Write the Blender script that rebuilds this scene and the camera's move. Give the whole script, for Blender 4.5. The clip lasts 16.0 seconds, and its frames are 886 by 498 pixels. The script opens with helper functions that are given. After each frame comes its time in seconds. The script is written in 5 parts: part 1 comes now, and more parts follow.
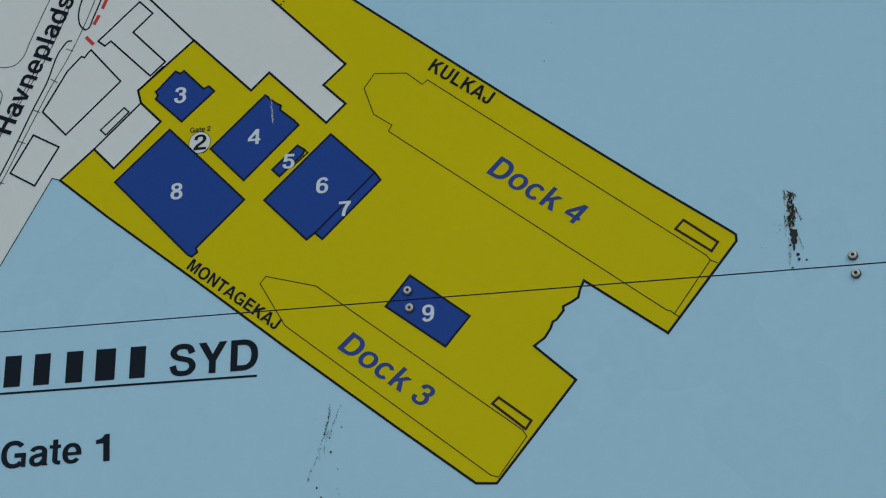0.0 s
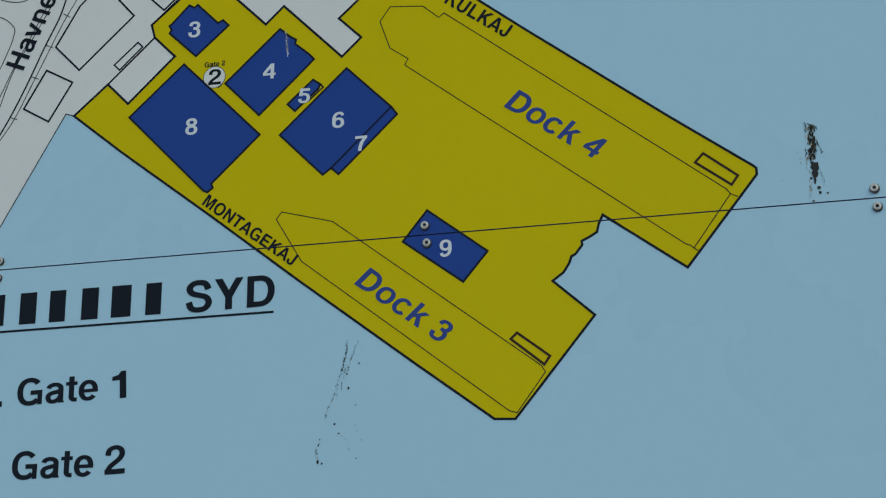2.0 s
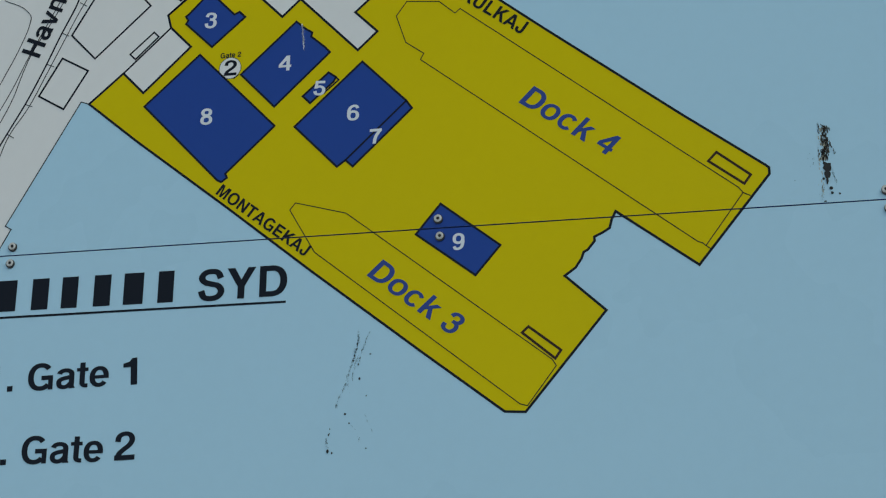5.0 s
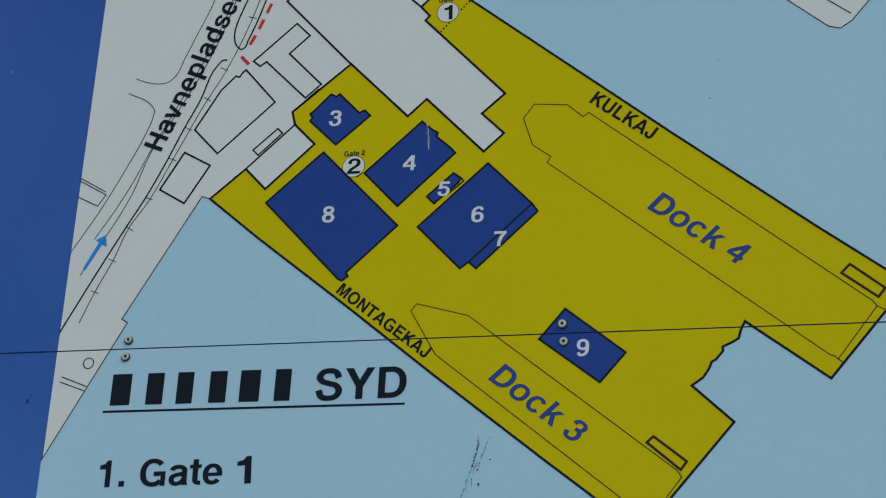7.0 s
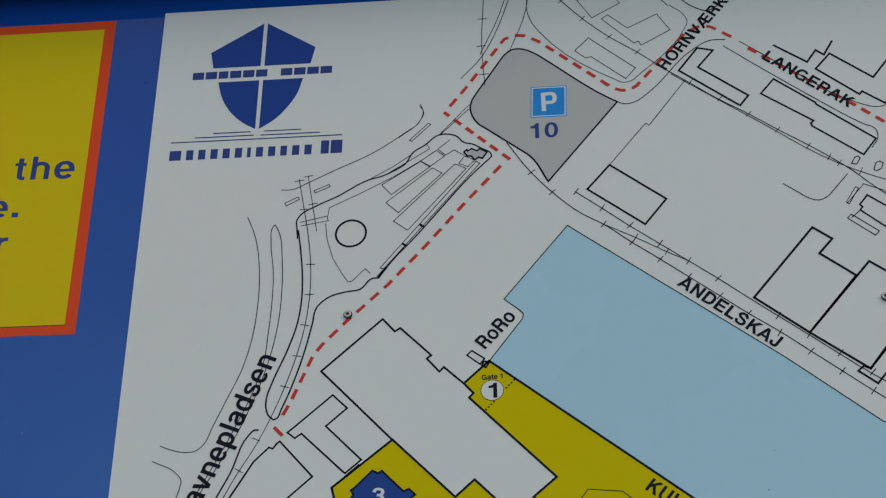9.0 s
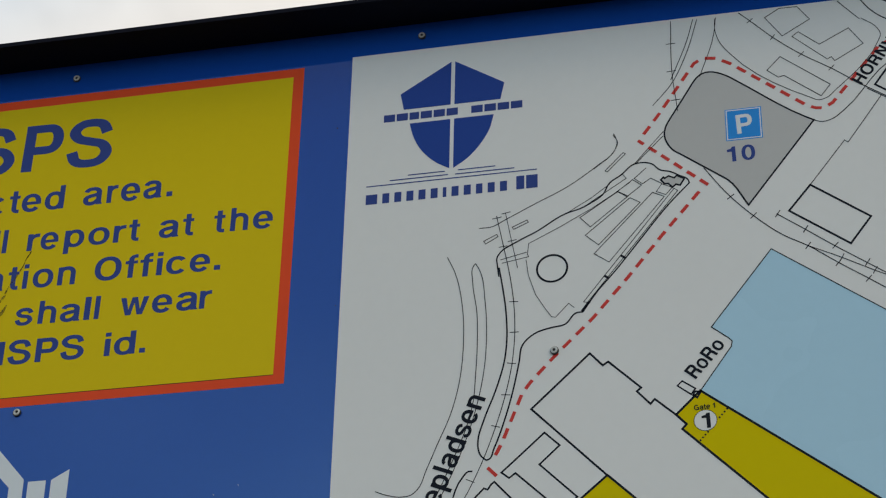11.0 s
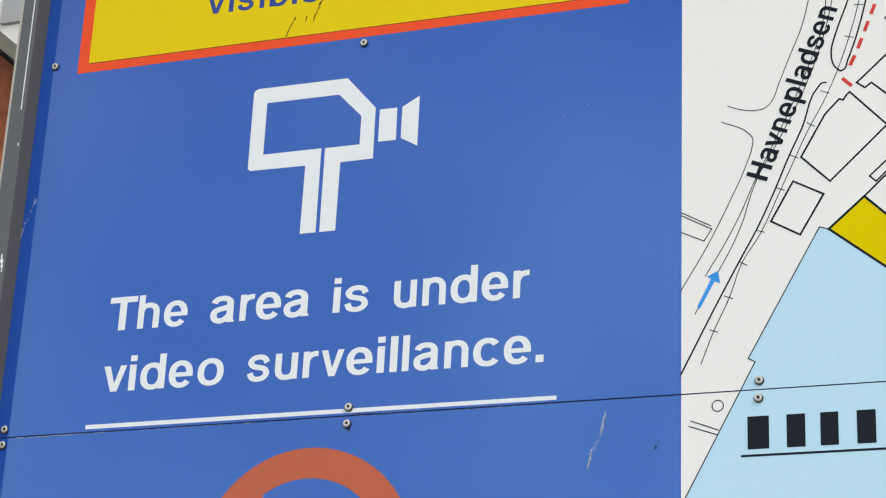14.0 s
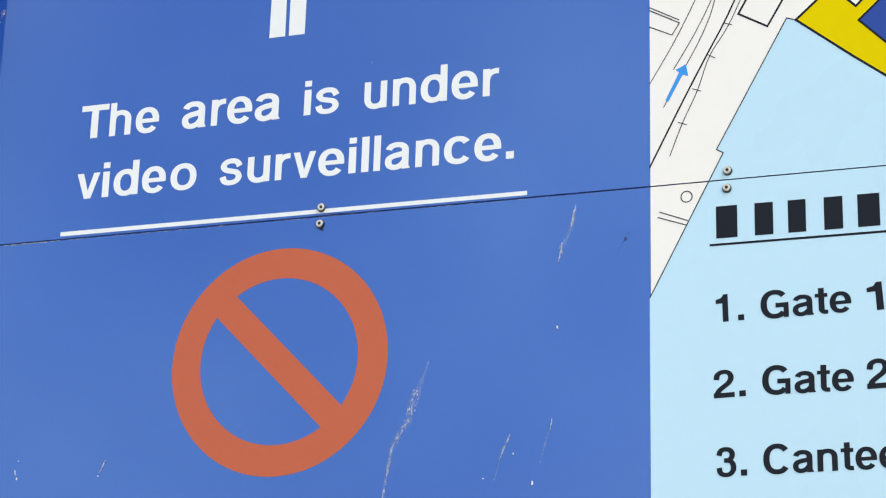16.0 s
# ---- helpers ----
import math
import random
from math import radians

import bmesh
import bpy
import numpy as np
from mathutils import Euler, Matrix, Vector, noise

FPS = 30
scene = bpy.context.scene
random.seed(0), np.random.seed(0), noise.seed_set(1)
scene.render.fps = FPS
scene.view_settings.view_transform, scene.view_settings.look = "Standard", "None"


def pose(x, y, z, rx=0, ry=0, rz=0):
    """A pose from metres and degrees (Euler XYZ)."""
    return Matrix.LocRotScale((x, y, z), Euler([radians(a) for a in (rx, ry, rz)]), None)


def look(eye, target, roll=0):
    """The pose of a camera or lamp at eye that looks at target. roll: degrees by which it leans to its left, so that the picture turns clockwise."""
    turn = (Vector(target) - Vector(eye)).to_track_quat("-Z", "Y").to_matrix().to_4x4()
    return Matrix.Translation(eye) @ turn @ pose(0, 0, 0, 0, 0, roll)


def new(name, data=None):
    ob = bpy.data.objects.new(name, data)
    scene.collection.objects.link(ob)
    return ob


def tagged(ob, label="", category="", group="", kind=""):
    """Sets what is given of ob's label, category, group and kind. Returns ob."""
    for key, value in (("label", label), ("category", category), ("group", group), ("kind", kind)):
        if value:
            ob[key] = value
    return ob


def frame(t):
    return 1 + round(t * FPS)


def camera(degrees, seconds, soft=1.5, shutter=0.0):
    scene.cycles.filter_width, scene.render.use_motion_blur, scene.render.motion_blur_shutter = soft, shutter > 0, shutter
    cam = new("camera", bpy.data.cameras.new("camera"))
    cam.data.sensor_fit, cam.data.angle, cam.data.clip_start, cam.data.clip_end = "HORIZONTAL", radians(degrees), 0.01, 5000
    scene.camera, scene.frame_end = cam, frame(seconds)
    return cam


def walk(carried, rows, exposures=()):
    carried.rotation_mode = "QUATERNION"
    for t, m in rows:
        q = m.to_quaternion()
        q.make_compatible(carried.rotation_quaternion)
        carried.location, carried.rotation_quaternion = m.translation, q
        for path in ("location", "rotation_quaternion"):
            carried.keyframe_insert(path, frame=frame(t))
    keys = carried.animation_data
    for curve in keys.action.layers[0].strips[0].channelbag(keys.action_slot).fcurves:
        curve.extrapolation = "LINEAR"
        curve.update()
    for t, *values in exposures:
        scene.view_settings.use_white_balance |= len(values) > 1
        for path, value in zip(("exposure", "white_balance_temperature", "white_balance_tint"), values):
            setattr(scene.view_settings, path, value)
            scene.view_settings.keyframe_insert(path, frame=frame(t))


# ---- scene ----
# camera: hand-held, close below the sign, slowly panning up and across it
cam = camera(23.99, 16.0, soft=1.2)
walk(cam, [
    (0, pose(1.290, -2.470, 1.457, 110.37, -0.34, 14.46)),
    (0.5, pose(1.279, -2.472, 1.449, 109.91, 0.29, 13.88)),
    (1, pose(1.286, -2.461, 1.454, 109.41, 0.32, 13.95)),
    (1.5, pose(1.308, -2.431, 1.447, 109.23, -0.23, 14.60)),
    (2, pose(1.278, -2.451, 1.459, 108.69, -0.27, 14.84)),
    (2.5, pose(1.278, -2.446, 1.454, 108.87, -0.94, 14.34)),
    (3, pose(1.277, -2.449, 1.458, 108.69, -0.83, 14.52)),
    (3.5, pose(1.273, -2.454, 1.455, 108.59, -0.92, 14.62)),
    (3.7, pose(1.266, -2.456, 1.440, 108.91, -0.78, 14.33)),
    (5.8, pose(1.241, -2.470, 1.417, 109.23, -1.57, 14.24)),
    (6, pose(1.245, -2.451, 1.396, 109.56, -1.88, 15.04)),
    (6.5, pose(1.181, -2.484, 1.393, 110.16, -1.86, 14.16)),
    (7, pose(1.165, -2.439, 1.422, 112.28, -3.47, 15.25)),
    (7.5, pose(0.987, -2.436, 1.431, 114.48, -1.06, 12.20)),
    (8, pose(0.917, -2.439, 1.487, 116.46, -2.82, 12.25)),
    (8.5, pose(0.804, -2.468, 1.490, 119.26, -2.55, 8.95)),
    (8.7, pose(0.757, -2.509, 1.518, 119.86, -1.84, 7.50)),
    (9.75, pose(0.672, -2.545, 1.536, 122.10, -1.30, 7.40)),
    (10.8, pose(0.646, -2.551, 1.544, 121.72, -1.05, 11.62)),
    (11, pose(0.662, -2.552, 1.569, 120.75, -1.16, 12.82)),
    (11.5, pose(0.619, -2.548, 1.543, 120.15, -2.16, 14.95)),
    (12, pose(0.590, -2.554, 1.552, 118.71, -2.08, 17.38)),
    (12.5, pose(0.574, -2.553, 1.527, 117.20, -2.13, 17.82)),
    (13, pose(0.576, -2.571, 1.549, 115.89, -2.05, 18.71)),
    (13.5, pose(0.570, -2.549, 1.502, 113.42, -2.90, 19.72)),
    (14, pose(0.529, -2.568, 1.502, 111.37, -2.50, 19.88)),
    (14.5, pose(0.521, -2.554, 1.478, 109.71, -2.31, 20.25)),
    (15, pose(0.530, -2.548, 1.467, 108.55, -2.18, 20.60)),
    (15.5, pose(0.505, -2.581, 1.462, 107.55, -1.54, 20.27)),
    (16, pose(0.535, -2.556, 1.419, 107.47, -1.44, 19.55)),
], exposures=[
    (0, 0.0, 6900, 8), (8, 0.02, 7100, 10), (8.7, -0.02, 7300, 11), (10.8, -0.07, 7400, 12), (11.5, 0.0, 7500, 13), (12, 0.11, 7500, 13), (12.5, 0.42, 7600, 15), (13, 0.65, 7700, 16), (13.5, 0.93, 7800, 16), (14, 1.04, 7900, 17), (15, 1.12, 8000, 17), (16, 1.22, 8000, 18),
])

# ---- world: a bright, closed cloud cover ----
world = bpy.data.worlds.new("overcast")
scene.world = world
world.use_nodes = True
wn, wl = world.node_tree.nodes, world.node_tree.links
wn.clear()
w_out = wn.new("ShaderNodeOutputWorld")
w_bg = wn.new("ShaderNodeBackground")
w_sky = wn.new("ShaderNodeTexSky")
w_sky.sky_type = "NISHITA"
w_sky.sun_disc = False
w_sky.sun_elevation, w_sky.sun_rotation = radians(49), radians(122)
w_cloud = wn.new("ShaderNodeTexNoise")
w_cloud.inputs["Scale"].default_value = 4.5
w_cloud.inputs["Detail"].default_value = 5.0
w_ramp = wn.new("ShaderNodeValToRGB")
w_ramp.color_ramp.elements[0].position, w_ramp.color_ramp.elements[0].color = 0.3, (6.9, 7.0, 7.2, 1)
w_ramp.color_ramp.elements[1].position, w_ramp.color_ramp.elements[1].color = 0.7, (12.7, 12.8, 12.9, 1)
w_mix = wn.new("ShaderNodeMixRGB")
w_mix.inputs[0].default_value = 0.85
wl.new(w_cloud.outputs["Fac"], w_ramp.inputs[0])
# unseen sky shaped for the panel's reflection: white haze along the horizon, added blue band above it, darkened
# overhead and to the west
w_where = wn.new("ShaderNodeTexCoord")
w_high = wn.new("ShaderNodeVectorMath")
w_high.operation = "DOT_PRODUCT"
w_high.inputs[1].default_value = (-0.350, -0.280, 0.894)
w_reflect_band = wn.new("ShaderNodeValToRGB")
w_reflect_band.color_ramp.interpolation = "EASE"
w_reflect_band.color_ramp.elements[0].position, w_reflect_band.color_ramp.elements[0].color = 0.42, (1.30, 1.34, 1.36, 1)
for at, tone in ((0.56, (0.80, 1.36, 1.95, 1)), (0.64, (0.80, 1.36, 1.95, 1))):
    w_reflect_band.color_ramp.elements.new(at).color = tone
w_reflect_band.color_ramp.elements[3].position, w_reflect_band.color_ramp.elements[3].color = 0.86, (0.42, 0.38, 0.32, 1)
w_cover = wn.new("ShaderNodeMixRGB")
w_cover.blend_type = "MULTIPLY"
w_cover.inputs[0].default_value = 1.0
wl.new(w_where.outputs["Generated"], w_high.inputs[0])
wl.new(w_high.outputs["Value"], w_reflect_band.inputs[0])
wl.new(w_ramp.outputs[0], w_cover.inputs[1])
wl.new(w_reflect_band.outputs[0], w_cover.inputs[2])
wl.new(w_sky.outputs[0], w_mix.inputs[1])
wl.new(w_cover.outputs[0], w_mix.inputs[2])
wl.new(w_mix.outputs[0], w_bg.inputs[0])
w_bg.inputs[1].default_value = 0.086
wl.new(w_bg.outputs[0], w_out.inputs[0])

sun_data = bpy.data.lights.new("sun", "SUN")
sun_data.energy, sun_data.angle, sun_data.color = 0.65, radians(25), (1.0, 0.9, 0.75)
sun = new("sun", sun_data)
sun.matrix_world = look((8, -5, 11), (0, 0, 0))


# ---- materials ----
def shader(name, color, rough=0.4, metal=0.0, grain=0.04, grain_scale=60.0, bump=0.0, blotch=0.06, spec=0.5, worn=0.0):
    """A painted or printed surface with fine grain and broad uneven fading."""
    m = bpy.data.materials.new(name)
    m.use_nodes = True
    n, l = m.node_tree.nodes, m.node_tree.links
    b = n["Principled BSDF"]
    b.inputs["Roughness"].default_value = rough
    b.inputs["Metallic"].default_value = metal
    b.inputs["Specular IOR Level"].default_value = spec
    where = n.new("ShaderNodeTexCoord")
    fine, broad = n.new("ShaderNodeTexNoise"), n.new("ShaderNodeTexNoise")
    fine.inputs["Scale"].default_value, fine.inputs["Detail"].default_value = grain_scale, 6.0
    broad.inputs["Scale"].default_value, broad.inputs["Detail"].default_value = 2.3, 4.0
    l.new(where.outputs["Object"], fine.inputs["Vector"])
    l.new(where.outputs["Object"], broad.inputs["Vector"])
    add = n.new("ShaderNodeMath")
    add.operation = "MULTIPLY_ADD"
    l.new(fine.outputs["Fac"], add.inputs[0])
    add.inputs[1].default_value, add.inputs[2].default_value = 2 * grain, 1 - grain - blotch
    total = n.new("ShaderNodeMath")
    total.operation = "MULTIPLY_ADD"
    l.new(broad.outputs["Fac"], total.inputs[0])
    total.inputs[1].default_value = 2 * blotch
    l.new(add.outputs[0], total.inputs[2])
    tint = n.new("ShaderNodeVectorMath")
    tint.operation = "SCALE"
    tint.inputs[0].default_value = color
    l.new(total.outputs[0], tint.inputs["Scale"])
    l.new(tint.outputs[0], b.inputs["Base Color"])
    gloss = n.new("ShaderNodeMath")
    gloss.operation = "MULTIPLY_ADD"
    l.new(broad.outputs["Fac"], gloss.inputs[0])
    gloss.inputs[1].default_value, gloss.inputs[2].default_value = min(0.12, rough), max(rough - min(0.06, rough / 2), 0.015)
    l.new(gloss.outputs[0], b.inputs["Roughness"])
    if worn:
        patchy, cover = n.new("ShaderNodeTexNoise"), n.new("ShaderNodeMapRange")
        patchy.inputs["Scale"].default_value, patchy.inputs["Detail"].default_value = 420.0, 5.0
        l.new(where.outputs["Object"], patchy.inputs["Vector"])
        cover.inputs[1].default_value, cover.inputs[2].default_value = 0.3, 0.7
        cover.inputs[3].default_value, cover.inputs[4].default_value = 0.75 - worn, 1.35 - worn
        cover.clamp = False
        l.new(patchy.outputs["Fac"], cover.inputs[0])
        l.new(cover.outputs[0], b.inputs["Alpha"])
    if bump:
        bp = n.new("ShaderNodeBump")
        bp.inputs["Strength"].default_value, bp.inputs["Distance"].default_value = bump, 0.002
        l.new(fine.outputs["Fac"], bp.inputs["Height"])
        l.new(bp.outputs[0], b.inputs["Normal"])
    return m


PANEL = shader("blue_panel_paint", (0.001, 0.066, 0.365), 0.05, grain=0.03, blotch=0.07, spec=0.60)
# tints the reflected sky itself, with less red than plain paint returns
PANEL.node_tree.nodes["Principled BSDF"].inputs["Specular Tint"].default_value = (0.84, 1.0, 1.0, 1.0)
WHITE = shader("white_film", (0.745, 0.75, 0.72), 0.3, grain=0.02, blotch=0.03, spec=0.15)
WHITEINK = shader("white_lettering", (0.69, 0.735, 0.745), 0.3, grain=0.02, blotch=0.03, spec=0.2)
WATER = shader("pale_blue_film", (0.41, 0.65, 0.775), 0.28, grain=0.02, blotch=0.03, spec=0.15)
YELLOW = shader("yellow_film", (0.65, 0.52, 0.003), 0.3, grain=0.02, blotch=0.03, spec=0.05)
WARNING_YELLOW = shader("warning_yellow_film", (0.70, 0.52, 0.014), 0.3, grain=0.02, blotch=0.03, spec=0.05)
BLUE = shader("building_blue_film", (0.010, 0.053, 0.28), 0.3, grain=0.02, blotch=0.03, spec=0.15)
DOCKINK = shader("blue_lettering", (0.03, 0.06, 0.24), 0.3, grain=0.02, spec=0.12)
INK = shader("black_ink", (0.006, 0.008, 0.014), 0.35, grain=0.1, spec=0.1)
BROWN = shader("dark_brown_ink_and_shadow", (0.03, 0.010, 0.004), 0.35, spec=0.15)
GREY = shader("grey_film", (0.5, 0.5, 0.48), 0.35, grain=0.02, blotch=0.03, spec=0.15)
RED = shader("red_dash_film", (0.62, 0.045, 0.035), 0.35, grain=0.04, spec=0.15)
BORDER = shader("orange_red_film", (0.80, 0.072, 0.016), 0.3, grain=0.03, spec=0.15)
RINGRED = shader("faded_red_film", (0.47, 0.085, 0.024), 0.3, grain=0.03, blotch=0.08, spec=0.3)
AZURE = shader("azure_film", (0.006, 0.26, 0.70), 0.35, spec=0.15)
STEEL = shader("galvanised_steel", (0.32, 0.33, 0.34), 0.42, 0.7, grain=0.12, grain_scale=25)
FRAMEGREY = shader("weathered_grey_aluminium", (0.075, 0.078, 0.08), 0.5, 0.0, grain=0.1, grain_scale=40, bump=0.1)
# navy taken to near black: the hood underside's shade is in this colour
HOOD = shader("navy_hood_paint_with_shade", (0.004, 0.005, 0.012), 0.7, grain=0.05, spec=0.1)
RIVET = shader("rivet_metal", (0.52, 0.52, 0.48), 0.4, 0.25, grain=0.15, grain_scale=300)
# black for the washer, the rivet's painted shadow and its hollow
RIVET_BLACK = shader("rivet_washer_and_shade_black", (0.02, 0.02, 0.02), 0.6)
RUST = shader("rust_stain", (0.06, 0.045, 0.02), 0.8, grain=0.3, grain_scale=200, worn=0.3)
SMUDGE = shader("brown_smudge", (0.2, 0.13, 0.01), 0.7, grain=0.3, grain_scale=200, worn=0.55)
GRIME = shader("dark_grime", (0.014, 0.016, 0.016), 0.8, grain=0.2, grain_scale=200)
SOOT = shader("thin_grey_grime", (0.15, 0.22, 0.25), 0.7, grain=0.2, grain_scale=200, worn=0.9)
SCRATCH = shader("pale_scratch", (0.58, 0.66, 0.76), 0.6, grain=0.1, grain_scale=200, worn=0.5)
VEIL = shader("pale_scuffed_paint", (0.5, 0.6, 0.74), 0.6, grain=0.1, grain_scale=200, worn=0.98)
DUST = shader("faint_grey_dust", (0.2, 0.27, 0.3), 0.8, grain=0.1, grain_scale=200, worn=1.3)
FLAKE = shader("bare_pale_primer", (0.55, 0.55, 0.43), 0.7, grain=0.2, grain_scale=200, worn=0.4)
ASPHALT = shader("asphalt", (0.055, 0.055, 0.057), 0.85, grain=0.35, grain_scale=45, bump=0.5, blotch=0.15)
BRICK = shader("red_brown_brick", (0.27, 0.07, 0.022), 0.9, grain=0.75, grain_scale=26, bump=1.0, blotch=0.2)
LIP = shader("pale_sealant_edge", (0.42, 0.40, 0.33), 0.6)
VERGE = shader("olive_grey_verge_board", (0.13, 0.125, 0.09), 0.7, grain=0.2, grain_scale=30, bump=0.3)
PALE = shader("pale_painted_boarding", (0.72, 0.73, 0.73), 0.5, grain=0.06, grain_scale=20)
ZINC = shader("grey_zinc_sheet", (0.36, 0.38, 0.4), 0.45, 0.2, grain=0.1, grain_scale=15)
DARKGLASS = shader("dark_window_glass", (0.02, 0.022, 0.025), 0.1, grain=0.02)

# ---- building helpers ----
SEAM, GAP = -0.012, 0.0009
LAYER = 0.0001
SIGN_HEIGHT = 2.35


def part(name, bm, material, parent, label=""):
    me = bpy.data.meshes.new(name)
    bmesh.ops.recalc_face_normals(bm, faces=bm.faces[:])
    bm.to_mesh(me)
    bm.free()
    me.materials.append(material)
    ob = new(name, me)
    ob.parent = parent
    if label:
        tagged(ob, label)
    return ob


def split(bm):
    """Cut what is printed across the joint of the two panels."""
    zs = [v.co.z for v in bm.verts]
    if not zs or min(zs) > SEAM or max(zs) < SEAM:
        return
    bm.normal_update()
    bmesh.ops.triangulate(bm, faces=bm.faces[:])
    for z in (SEAM - GAP, SEAM + GAP):
        bmesh.ops.bisect_plane(bm, geom=bm.verts[:] + bm.edges[:] + bm.faces[:], plane_co=(0, 0, z), plane_no=(0, 0, 1))
    gone = [f for f in bm.faces if abs(f.calc_center_median().z - SEAM) < GAP * 0.9]
    bmesh.ops.delete(bm, geom=gone, context="FACES")


def slab(bm, poly, h):
    """A flat prism over the panel face, h thick; poly in metres."""
    front = [bm.verts.new((x, -h, z)) for x, z in poly]
    back = [bm.verts.new((x, 0.0, z)) for x, z in poly]
    bm.faces.new(front)
    for i in range(len(poly)):
        j = (i + 1) % len(poly)
        bm.faces.new((front[i], back[i], back[j], front[j]))


def box(bm, x0, x1, y0, y1, z0, z1, bevel=0.0):
    made = bmesh.ops.create_cube(bm, size=1.0)["verts"]
    for v in made:
        v.co = Vector(((x0 + x1) / 2 + v.co.x * (x1 - x0), (y0 + y1) / 2 + v.co.y * (y1 - y0), (z0 + z1) / 2 + v.co.z * (z1 - z0)))
    if bevel:
        edges = list({e for v in made for e in v.link_edges})
        bmesh.ops.bevel(bm, geom=edges, offset=bevel, segments=2, affect="EDGES", profile=0.7)


def film(name, material, layer, poly, parent=None, label=""):
    bm = bmesh.new()
    slab(bm, [(x / 1000, z / 1000) for x, z in poly], LAYER * layer)
    split(bm)
    return part(name, bm, material, parent or map_sheet, label)


def circle(cx, cz, r, n=48):
    return [(cx + r * math.cos(2 * math.pi * i / n), cz + r * math.sin(2 * math.pi * i / n)) for i in range(n)]


def disc(name, material, layer, cx, cz, r, parent=None):
    ob = film(name, material, layer, circle(cx, cz, r), parent)
    hoop(name + "_rim", INK, layer, 0.9, cx, cz, r, parent)
    return ob


def ribbon(bm, pts, width, h, closed=False):
    """A mitred line of even width."""
    p = [Vector((x / 1000, z / 1000)) for x, z in pts]
    n, sides = len(p), []
    for i in range(n):
        a = p[i - 1] if (i or closed) else None
        b = p[(i + 1) % n] if (i < n - 1 or closed) else None
        u = (p[i] - a).normalized() if a is not None else (b - p[i]).normalized()
        w = (b - p[i]).normalized() if b is not None else u
        nu, nw = Vector((-u.y, u.x)), Vector((-w.y, w.x))
        m = nu + nw
        m = m.normalized() if m.length > 1e-4 else nu
        reach = min(width / 2000 / max(m.dot(nu), 0.35), width / 1000 * 1.3)
        sides.append((p[i] + m * reach, p[i] - m * reach))
    ring = [[bm.verts.new((s.x, y, s.y)) for s, y in ((l, -h), (r, -h), (r, 0.0), (l, 0.0))] for l, r in sides]
    for i in range(n if closed else n - 1):
        a, b = ring[i], ring[(i + 1) % n]
        for k in range(3):
            if k != 2:
                bm.faces.new((a[k], a[k + 1], b[k + 1], b[k]))
        bm.faces.new((a[3], a[0], b[0], b[3]))
    if not closed:
        bm.faces.new(ring[0])
        bm.faces.new(ring[-1])


def bend(pts, closed=False, steps=5, sharp=52):
    """Rounds a line through its points; corners sharper than this many degrees stay."""
    p = [Vector(q) for q in pts]
    n = len(p)

    def corner(i):
        if not closed and (i <= 0 or i >= n - 1):
            return True
        a, b = p[i % n] - p[(i - 1) % n], p[(i + 1) % n] - p[i % n]
        return math.degrees(a.angle(b, 0.0)) > sharp

    made = []
    for i in range(n if closed else n - 1):
        b, c = p[i], p[(i + 1) % n]
        reach = (c - b).length
        ends = []
        for k, q in ((i, b), (i + 1, c)):
            if corner(k):
                ends.append((c - b) / 3)
            else:
                before, after = q - p[(k - 1) % n], p[(k + 1) % n] - q
                way = before.normalized() / before.length + after.normalized() / after.length
                ends.append(way.normalized() * reach / 3)
        b1, c1 = b + ends[0], c - ends[1]
        for j in range(steps):
            u = j / steps
            made.append(b * (1 - u) ** 3 + b1 * 3 * u * (1 - u) ** 2 + c1 * 3 * u * u * (1 - u) + c * u ** 3)
    if not closed:
        made.append(p[-1])
    return [(q.x, q.y) for q in made]


def stroke(name, material, layer, width, pts, closed=False, parent=None):
    bm = bmesh.new()
    if name in ("road_line", "railway_track", "track_edge", "traffic_island", "car_park_edge"):
        pts = bend(pts, closed)
    ribbon(bm, pts, width, LAYER * layer, closed)
    split(bm)
    return part(name, bm, material, parent or map_sheet)


def hoop(name, material, layer, width, cx, cz, r, parent=None):
    return stroke(name, material, layer, width, circle(cx, cz, r), True, parent)


def dashes(name, material, layer, width, dash, gap, pts):
    """Separate dashes along a line."""
    p = [Vector(q) for q in pts]
    lengths = [0.0]
    for a, b in zip(p, p[1:]):
        lengths.append(lengths[-1] + (b - a).length)

    def at(s):
        for i in range(len(p) - 1):
            if s <= lengths[i + 1] or i == len(p) - 2:
                return p[i].lerp(p[i + 1], (s - lengths[i]) / (lengths[i + 1] - lengths[i]))

    s = 0.0
    while s + dash * 0.6 < lengths[-1]:
        e = min(s + dash, lengths[-1])
        stroke(name, material, layer, width * random.uniform(0.94, 1.05), [at(s), at((s + e) / 2), at(e)])
        s += dash + gap


def ties(name, material, layer, width, size, pts):
    """Short cross marks at right angles to the track."""
    p = [Vector(q) for q in pts]
    for i, q in enumerate(p):
        u = (p[min(i + 1, len(p) - 1)] - p[max(i - 1, 0)]).normalized() if len(p) > 1 else Vector((1, 0))
        n = Vector((-u.y, u.x)) * size / 2
        n.rotate(Matrix.Rotation(random.uniform(-0.12, 0.12), 2))
        stroke(name, material, layer, width, [q - n, q + n])


INK_WORD = {"black_ink": "black", "blue_lettering": "blue", "white_lettering": "white"}
